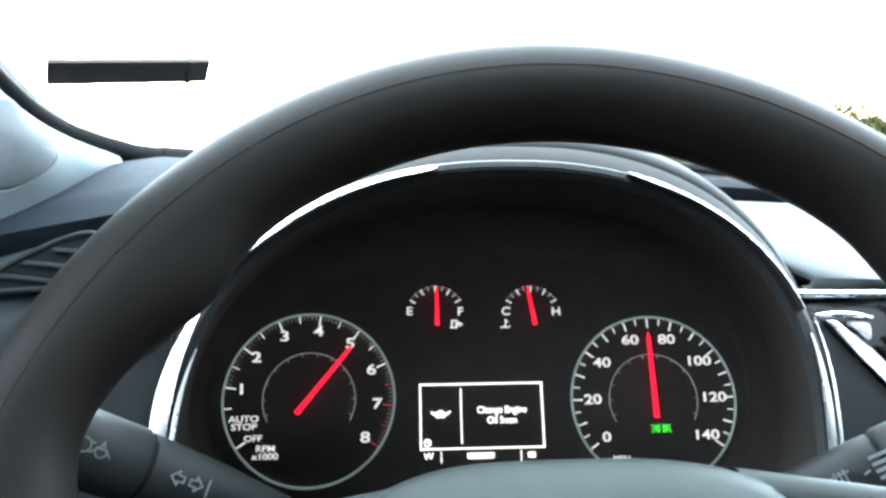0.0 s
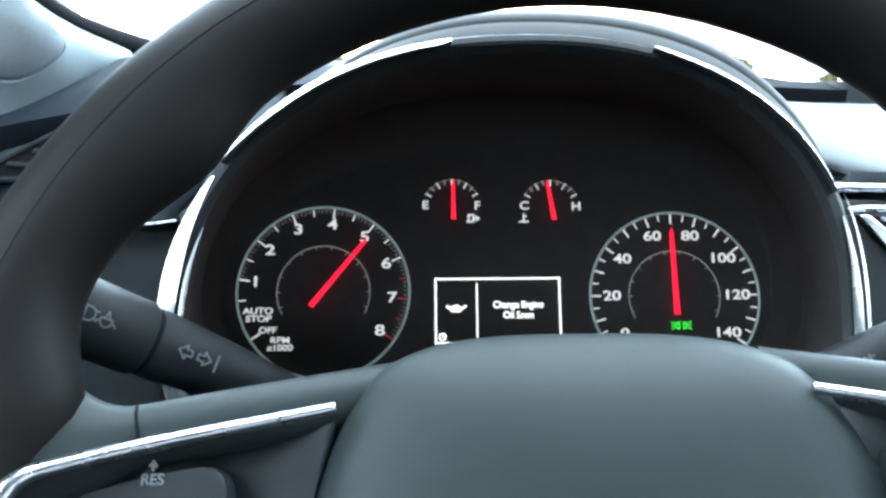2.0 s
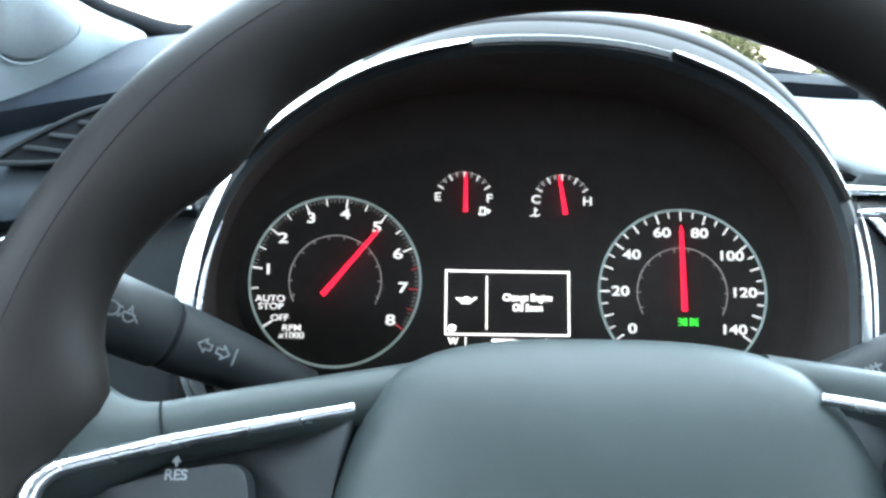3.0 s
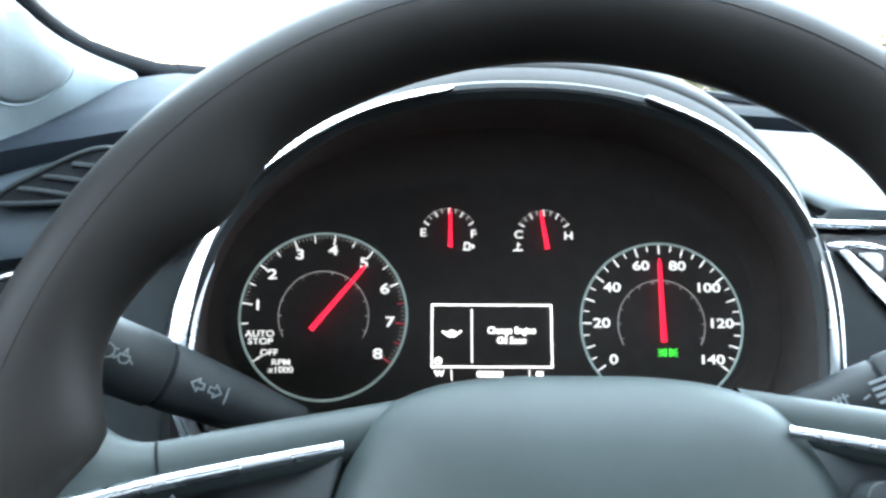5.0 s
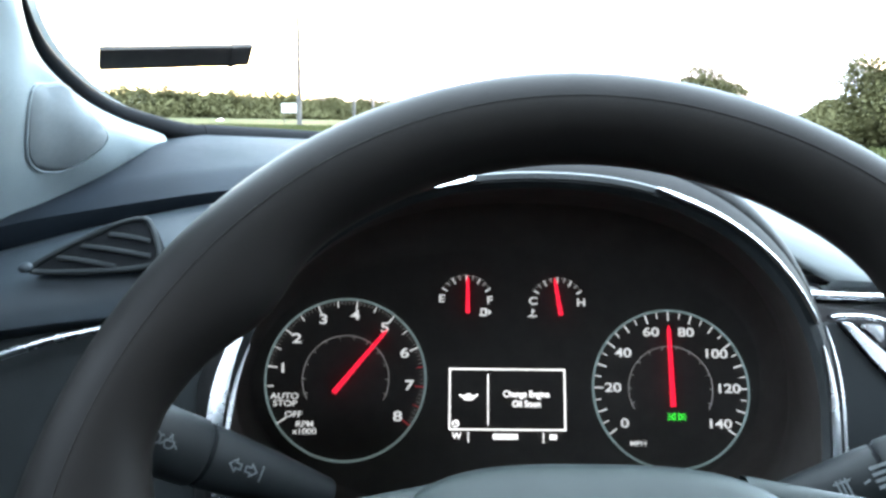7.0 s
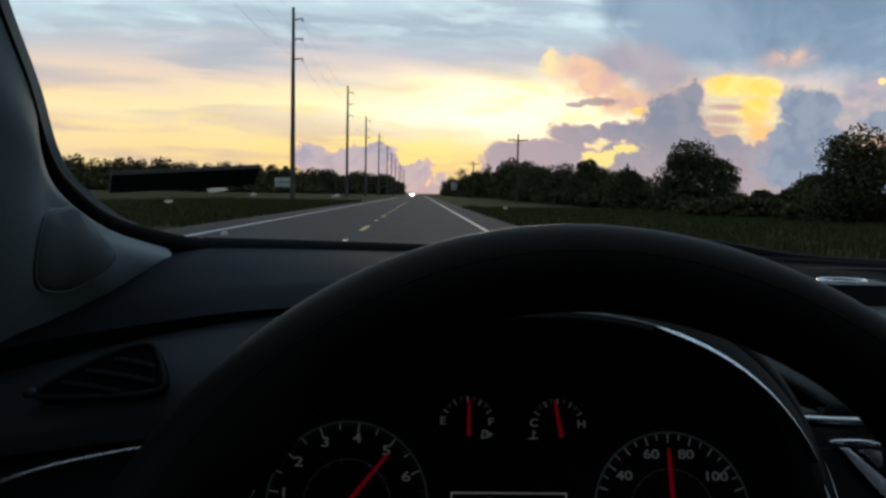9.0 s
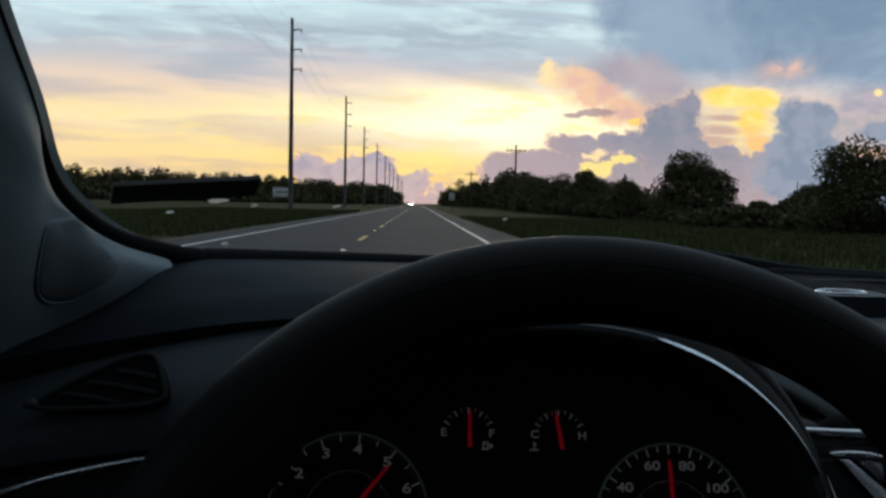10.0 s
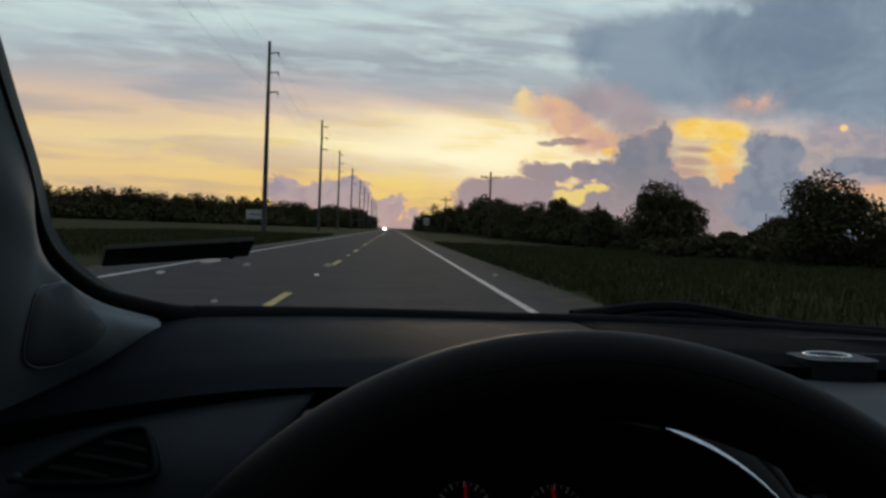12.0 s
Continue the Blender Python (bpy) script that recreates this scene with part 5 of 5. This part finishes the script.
def build_land():
    bm = bmesh.new()
    sheet(bm, -4500, 4500, -4500, 4500, -0.06)
    single("ground", bm, GRASS, "flat green grassland reaching to the horizon", "grass", kind="structure", smooth=False)
    bm = bmesh.new()
    box(bm, ((ROAD_L + ROAD_R) / 2, 1200, -0.04), (ROAD_R - ROAD_L, 2700, 0.08))
    road = single("road", bm, ASPHALT, "straight worn grey asphalt two-lane road", "road", kind="structure", smooth=False)
    for x0, x1 in ((ROAD_L - 0.7, ROAD_L), (ROAD_R, ROAD_R + 0.7)):
        bm = bmesh.new()
        box(bm, ((x0 + x1) / 2, 1200, -0.045), (x1 - x0, 2700, 0.06))
        part("gravel_edge", bm, GRAVEL, road, "gravel edge", smooth=False)
    for x in (LINE_L, LINE_R):
        bm = bmesh.new()
        box(bm, (x, 1200, 0.002), (0.13, 2700, 0.008))
        part("edge_line", bm, ROADWHITE, road, "worn white edge line", smooth=False)
    bm = bmesh.new()
    box(bm, (0, 0, 0), (0.13, 3.05, 0.008))
    dash = finish("dash", bm, ROADYELLOW, False)
    bm = bmesh.new()
    box(bm, (0, 0, 0.008), (0.10, 0.10, 0.016), 0.004)
    stud = finish("road_stud", bm, REFLECT, False)
    for k in range(-2, 50):
        d = new("dash", dash)
        d.parent = road
        d.location = (LINE_C, 10.6 + 12.2 * k, 0.002)
        if k > -2:
            s = new("road_stud", stud)
            s.location = (LINE_C, 16.7 + 12.2 * (k - 1), 0.002)
            tagged(s, "small pale reflector stud on the road, its glint put in as glow", "road stud", "studs along the centre line")


build_land()


# ---------------------------------------------------------------- poles and wires
def line_pole(h, arms=True):
    """A tall round pole with three curved bracket arms and insulators on the road side."""
    p = thing("power_pole", "tall slim steel power pole with three short arms", "power pole", group="poles along the road")
    bm = bmesh.new()
    tube(bm, [(0, 0, h * k / 8 - 0.3) for k in range(9)], [0.33 - 0.16 * k / 8 for k in range(9)], 14)
    part("shaft", bm, POLEMAT, p)
    for k in range(3 if arms else 0):
        z = h - 1.7 - 2.35 * k
        bm = bmesh.new()
        tube(bm, curve_points([(0.15, 0, z - 0.10), (0.5, 0, z + 0.02), (1.0, 0, z + 0.10), (1.15, 0, z + 0.10)], 8), [0.09 - 0.004 * i for i in range(9)], 8)
        a = part("arm", bm, POLEMAT, p)
        bm = bmesh.new()
        tube(bm, [(1.13, 0, z + 0.08 - 0.06 * i) for i in range(8)], [0.09, 0.05, 0.09, 0.05, 0.09, 0.05, 0.09, 0.04], 8)
        part("insulator", bm, POLEMAT, a)
    return p


POLE_X, POLE_Y, POLE_STEP, POLE_H = -15.6, 94.0, 64.5, 23.3
first = line_pole(POLE_H)
first.matrix_world = pose(POLE_X, POLE_Y, 0)
for k in list(range(1, 11)) + [-1]:
    copy_thing(first, pose(POLE_X + (0.3 * math.sin(k * 2.1)), POLE_Y + POLE_STEP * k + 2.0 * math.sin(k * 1.7), -0.15 * abs(math.sin(k)), 0, 0.35 * math.sin(k * 3.0), 0))

for k in range(3):
    z = POLE_H - 1.7 - 2.35 * k - 0.35
    bm = bmesh.new()
    pts = []
    for j in range(-1, 9):
        for i in range(12):
            f = i / 12
            pts.append((POLE_X + 1.13, POLE_Y + POLE_STEP * (j + f), z - 1.3 * 4 * f * (1 - f)))
    tube(bm, pts, 0.008, 5)
    single("wire", bm, BLACK, "thin black power line between the poles", "wire", "wires along the road")


def far_pole(x, y, h, arms):
    p = thing("power_pole", "distant dark power pole over the fields", "power pole", pose(x, y, 0), "distant poles")
    bm = bmesh.new()
    tube(bm, [(0, 0, -0.3), (0, 0, h * 0.5), (0, 0, h)], [0.38, 0.32, 0.24], 10)
    part("shaft", bm, POLEMAT, p)
    for k in range(3 if arms else 0):
        bm = bmesh.new()
        tube(bm, [(0, 0, h - 1.2 - 2.6 * k), (1.2, 0, h - 1.1 - 2.6 * k), (2.2, 0, h - 1.0 - 2.6 * k)], [0.14, 0.11, 0.1], 8)
        part("arm", bm, POLEMAT, p)


for x, y, h, arms in ((146, 272, 20.5, True), (146, 395, 20.5, True), (146, 520, 20.5, False), (150, 700, 20.5, False), (165, 330, 14, False), (-70, 520, 16, False), (108, 200, 17.0, True), (54, 200, 10.0, False)):
    far_pole(x, y, h, arms)


def cross_pole(x, y, h):
    p = thing("telegraph_pole", "brown wooden telegraph pole with one crossarm", "telegraph pole", pose(x, y, 0), "telegraph poles")
    bm = bmesh.new()
    tube(bm, [(0, 0, -0.3), (0, 0, h * 0.5), (0, 0, h)], [0.17, 0.15, 0.12], 10)
    part("shaft", bm, WOODPOLE, p)
    bm = bmesh.new()
    box(bm, (0, -0.15, h - 0.9), (3.0, 0.12, 0.14), 0.01)
    arm = part("crossarm", bm, WOODPOLE, p)
    for k in (-1.35, -0.7, 0.7, 1.35):
        bm = bmesh.new()
        tube(bm, [(k, -0.15, h - 0.83), (k, -0.15, h - 0.70), (k, -0.15, h - 0.58)], [0.05, 0.07, 0.04], 8)
        part("insulator", bm, BLACK, arm)
    bm = bmesh.new()
    for s in (-1, 1):
        tube(bm, [(0, -0.12, h - 1.6), (s * 0.7, -0.18, h - 0.95)], 0.03, 6)
    part("brace", bm, WOODPOLE, p)


for y, x in ((113, 14.2), (205, 14.0), (300, 14.4)):
    cross_pole(x, y, 10.0)


# ---------------------------------------------------------------- signs and the oncoming car
def sign(name, label, x, y, z, w, h, turn, posts, bars, ink):
    s = thing(name, label, "road sign", pose(x, y, 0, 0, 0, turn))
    bm = bmesh.new()
    box(bm, (0, 0, z), (w, 0.03, h), 0.012)
    board = part("board", bm, SIGNWHITE, s)
    for px in posts:
        bm = bmesh.new()
        box(bm, (px, 0.06, (z + h / 2) / 2 - 0.15), (0.08, 0.06, z + h / 2 + 0.2), 0.008)
        part("post", bm, POLEMAT, s)
    for bx, bz, bw, bh in bars:
        bm = bmesh.new()
        box(bm, (bx, -0.02, z + bz), (bw, 0.012, bh))
        part("print_bar", bm, ink, board, smooth=False)


sign("place_sign", "white roadside board with a row of grey lettering", -19.0, 108.0, 2.25, 2.7, 1.3, 4, (-1.0, 1.0), [(-0.85 + 0.34 * k, 0.02, 0.24, 0.34) for k in range(6)] + [(0, 0.5, 2.3, 0.05), (0, -0.5, 2.3, 0.05)], SIGNGREY)
sign("speed_sign", "small white upright road sign on one post", 5.9, 136.0, 2.45, 0.9, 1.25, -3, (0.0,), [(0, 0.38, 0.6, 0.12), (0, 0.18, 0.5, 0.12), (-0.16, -0.25, 0.24, 0.45), (0.16, -0.25, 0.24, 0.45)], SIGNGREY)


def oncoming_car():
    c = thing("car", "dark oncoming car with its headlamps lit, far down the road", "car", pose(-3.5, 340, 0))
    bm = bmesh.new()
    prof = [(-2.2, 0.35), (-2.25, 0.75), (-1.3, 0.92), (-0.6, 1.42), (0.9, 1.45), (1.7, 1.0), (2.2, 0.92), (2.25, 0.4)]
    rows = [[(x, y, z) for y, z in prof] for x in (-0.88, -0.8, 0.8, 0.88)]
    vs = grid(bm, rows)
    for r in (vs[0], vs[-1]):
        bm.faces.new(r)
    for a, b in zip(vs, vs[1:]):
        bm.faces.new((a[0], b[0], b[-1], a[-1]))
    part("body", bm, CARPAINT, c)
    for s in (-1, 1):
        bm = bmesh.new()
        bmesh.ops.create_uvsphere(bm, u_segments=12, v_segments=8, radius=0.17)
        bmesh.ops.scale(bm, vec=(1.2, 0.5, 0.8), verts=bm.verts)
        bmesh.ops.translate(bm, vec=(s * 0.62, -2.24, 0.68), verts=bm.verts)
        part("headlamp", bm, LAMP, c, "lit white headlamp")
        for y in (-1.35, 1.35):
            bm = bmesh.new()
            tube(bm, [(s * 0.72, y, 0.32), (s * 0.90, y, 0.32)], 0.32, 18)
            part("wheel", bm, BLACK, c)


oncoming_car()


# ---------------------------------------------------------------- trees
def leaf_cloud(verts, faces, rnd, centre, radii, count, size):
    """Scatters small leaf tufts over and through a lobe, a few of them on sprigs that stand out."""
    cx, cy, cz = centre
    for _ in range(count):
        d = Vector((rnd.gauss(0, 1), rnd.gauss(0, 1), rnd.gauss(0, 1))).normalized()
        r = 0.45 + 0.60 * rnd.random() ** 0.6 if rnd.random() < 0.94 else rnd.uniform(1.0, 1.18)
        p = Vector((cx + d.x * radii[0] * r, cy + d.y * radii[1] * r, cz + d.z * radii[2] * r))
        a = Vector((rnd.gauss(0, 1), rnd.gauss(0, 1), rnd.gauss(0, 1))).normalized()
        b = Matrix.Rotation(rnd.random() * 6.28, 3, a) @ a.orthogonal().normalized()
        c = a.cross(b)
        s = size * (0.6 + 0.8 * rnd.random())
        i = len(verts)
        for t in (0.0, 1.5, 3.14, 4.7):
            verts.append(p + (b * math.cos(t) + c * math.sin(t) * 0.6) * s * (0.7 + 0.5 * rnd.random()))
        faces.append((i, i + 1, i + 2, i + 3))


def crown_mesh(name, seed, h, w, lobes, leaves, size, low=0.15):
    """An uneven crown: lobes of many sizes round a leaning middle, larger low down."""
    rnd = random.Random(seed)
    verts, faces = [], []
    leaf_cloud(verts, faces, rnd, (0, 0, h * 0.45), (w * 0.36, w * 0.36, h * 0.34), leaves // 3, size * 1.5)
    lx, ly = rnd.uniform(-0.12, 0.12) * w, rnd.uniform(-0.12, 0.12) * w
    for k in range(lobes):
        f = (k + 0.5) / lobes
        q = k * 2.4 + rnd.random()
        rr = w * 0.5 * (0.35 + 0.55 * rnd.random()) * (1 - 0.75 * f ** 1.6)
        z = h * (low + 0.06 + (0.82 - low) * f)
        rad = w * (0.24 - 0.10 * f) * (0.55 + 0.8 * rnd.random())
        leaf_cloud(verts, faces, rnd, (rr * math.cos(q) + lx * f, rr * math.sin(q) + ly * f, z), (rad, rad, min(rad * 0.85, h * 0.2)), leaves // lobes, size)
    me = bpy.data.meshes.new(name)
    me.from_pydata([tuple(v) for v in verts], [], faces)
    me.materials.append(LEAF)
    return me


def tree(name, label, x, y, h, w, seed, leaves=1500, size=0.20, low=0.12, group="trees beside the road"):
    t = thing(name, label, "tree", pose(x, y, -0.05, 0, 0, seed * 37 % 360), group)
    rnd = random.Random(seed + 900)
    bm = bmesh.new()
    top = h * 0.7
    pts = [(0.10 * w * math.sin(k * 0.9 + seed) * k / 6, 0.08 * w * math.cos(k * 1.1 + seed) * k / 6, top * k / 6) for k in range(7)]
    tube(bm, pts, [0.045 * h * (1 - 0.8 * k / 6) * 0.6 + 0.02 for k in range(7)], 9)
    for k in range(6):
        b = Vector(pts[1 + k % 5])
        q = rnd.random() * 6.28
        e = b + Vector((math.cos(q) * w * 0.33, math.sin(q) * w * 0.33, h * 0.22))
        tube(bm, [b, b.lerp(e, 0.5) + Vector((0, 0, 0.05 * h)), e], [0.014 * h, 0.009 * h, 0.004 * h], 6)
    part("trunk", bm, BARK, t)
    ob = new("crown", crown_mesh("crown", seed, h, w, 20, leaves, size, low))
    ob.parent = t
    return t


# row of trees on the right, near to far
for k, (x, y, h, w) in enumerate(((21.0, 57, 5.4, 7.6), (24.5, 47, 2.7, 5.6), (19.0, 69, 3.6, 5.0), (21.0, 78, 3.9, 6.4), (19.6, 88, 5.6, 6.4), (22.0, 97, 4.4, 7.0), (19.5, 107, 4.6, 7.5), (21.5, 117, 6.0, 8.0), (19.0, 128, 5.6, 8.0), (21.0, 140, 6.6, 9.0), (20.0, 153, 6.4, 9.0), (26.0, 38, 1.6, 4.2), (21.8, 36, 4.6, 6.4), (23.5, 29, 4.0, 5.2))):
    tree("tree", "dark bushy broadleaf tree in the roadside row", x, y, h, w, 11 + k, 12000 if y < 60 else 6500, 0.050 + y * 0.0008, 0.04)


def hedge(name, label, spots, seed, leaves, size):
    """Scrub and far woods: many crowns in one mesh."""
    rnd = random.Random(seed)
    verts, faces = [], []
    for x, y, h, w in spots:
        leaf_cloud(verts, faces, rnd, (x, y, h * 0.38), (w * 0.42, w * 0.42, h * 0.36), leaves // 5, size * 2.2)
        for k in range(7):
            z = h * (0.12 + 0.68 * k / 6)
            rad = w * (0.42 - 0.24 * (k / 6) ** 1.3) * (0.6 + 0.7 * rnd.random())
            leaf_cloud(verts, faces, rnd, (x + rnd.uniform(-0.28, 0.28) * w, y + rnd.uniform(-0.28, 0.28) * w, z), (rad, rad, h * 0.20), leaves // 7, size * (0.8 + 0.4 * rnd.random()))
    me = bpy.data.meshes.new(name)
    me.from_pydata([tuple(v) for v in verts], [], faces)
    me.materials.append(LEAF)
    return tagged(new(name, me), label, "trees", kind="stuff")


rnd = random.Random(5)
hedge("scrub", "dark scrub and low bushes under the roadside trees", [(20.5 + rnd.uniform(-2, 3.5), 40 + 2.6 * k, rnd.uniform(1.7, 3.2) * (0.55 if k < 12 else 1.0), rnd.uniform(3.5, 6.0)) for k in range(46)], 21, 1500, 0.13)
hedge("scrub", "low weedy scrub along the field edge", [(24 + 1.5 * k + rnd.uniform(-2, 2), 40 + rnd.uniform(-8, 14), rnd.uniform(0.8, 1.6), rnd.uniform(3, 5)) for k in range(22)], 22, 600, 0.14)
hedge("woodland", "dark far woodland on the right of the road", [(19 + rnd.uniform(-2, 9) + max(0, 200 - y) * 0.02, y, rnd.uniform(7.5, 11.5), rnd.uniform(7, 11)) for y in (164 + 7.5 * k for k in range(60))], 23, 1100, 0.34)
hedge("woodland", "low dark far tree line over the fields", [(60 + 11 * k, 560 - 4.0 * k + rnd.uniform(-15, 15), rnd.uniform(4, 8), rnd.uniform(13, 18)) for k in range(60)], 24, 300, 0.9)
spots = []
for k in range(60):
    f = k / 59
    x = -22 - 150 * f ** 1.25
    y = 560 - 300 * f ** 0.8
    spots.append((x + rnd.uniform(-4, 4), y + rnd.uniform(-8, 8), rnd.uniform(12.8, 14.6) if k < 45 else rnd.uniform(12.5, 14.0), rnd.uniform(15, 21)))
for k in range(46):
    spots.append((-172 - 5 * k, 262 - 2 * k, rnd.uniform(12, 14), rnd.uniform(12, 17)))
spots += [(x + rnd.uniform(-6, 6), y + rnd.uniform(4, 12), h * 0.75, w * 1.2) for x, y, h, w in spots]
spots += [(x + rnd.uniform(-8, 8), y + rnd.uniform(0, 10), h * 0.55, w * 1.5) for x, y, h, w in spots[:106]]
hedge("woodland", "dark woodland edge left of the road", spots, 25, 900, 0.60)
hedge("woodland", "dark far woodland close to the road", [(-24 - rnd.uniform(0, 9), 520 + 14 * k, rnd.uniform(11, 16), rnd.uniform(10, 14)) for k in range(34)], 26, 500, 0.75)


def verge(name, label, spots, seed, height):
    """Tufts of long grass: a few bent blades each."""
    rnd = random.Random(seed)
    verts, faces = [], []
    for x, y in spots:
        for _ in range(7):
            h = height * (0.5 + 0.8 * rnd.random())
            q = rnd.random() * 6.28
            c, s = math.cos(q), math.sin(q)
            bx, by = x + rnd.uniform(-0.25, 0.25), y + rnd.uniform(-0.25, 0.25)
            w = 0.012 + 0.012 * rnd.random()
            lean = h * rnd.uniform(0.1, 0.6)
            i = len(verts)
            verts += [(bx - s * w, by + c * w, -0.06), (bx + s * w, by - c * w, -0.06), (bx + c * lean * 0.4 + s * w * 0.7, by + s * lean * 0.4 - c * w * 0.7, h * 0.6), (bx + c * lean * 0.4 - s * w * 0.7, by + s * lean * 0.4 + c * w * 0.7, h * 0.6), (bx + c * lean, by + s * lean, h)]
            faces += [(i, i + 1, i + 2, i + 3), (i + 3, i + 2, i + 4)]
    me = bpy.data.meshes.new(name)
    me.from_pydata(verts, [], faces)
    me.materials.append(BLADE)
    return tagged(new(name, me), label, "grass", kind="stuff")


verge("long_grass", "long green grass beside the road", [(3.6 + 26 * rnd.random() ** 1.3, 9 + 55 * rnd.random()) for _ in range(7000)], 31, 0.16)
verge("long_grass", "long green grass on the far verge", [(-7.0 - 18 * rnd.random() ** 1.3, 22 + 70 * rnd.random()) for _ in range(5000)], 32, 0.20)
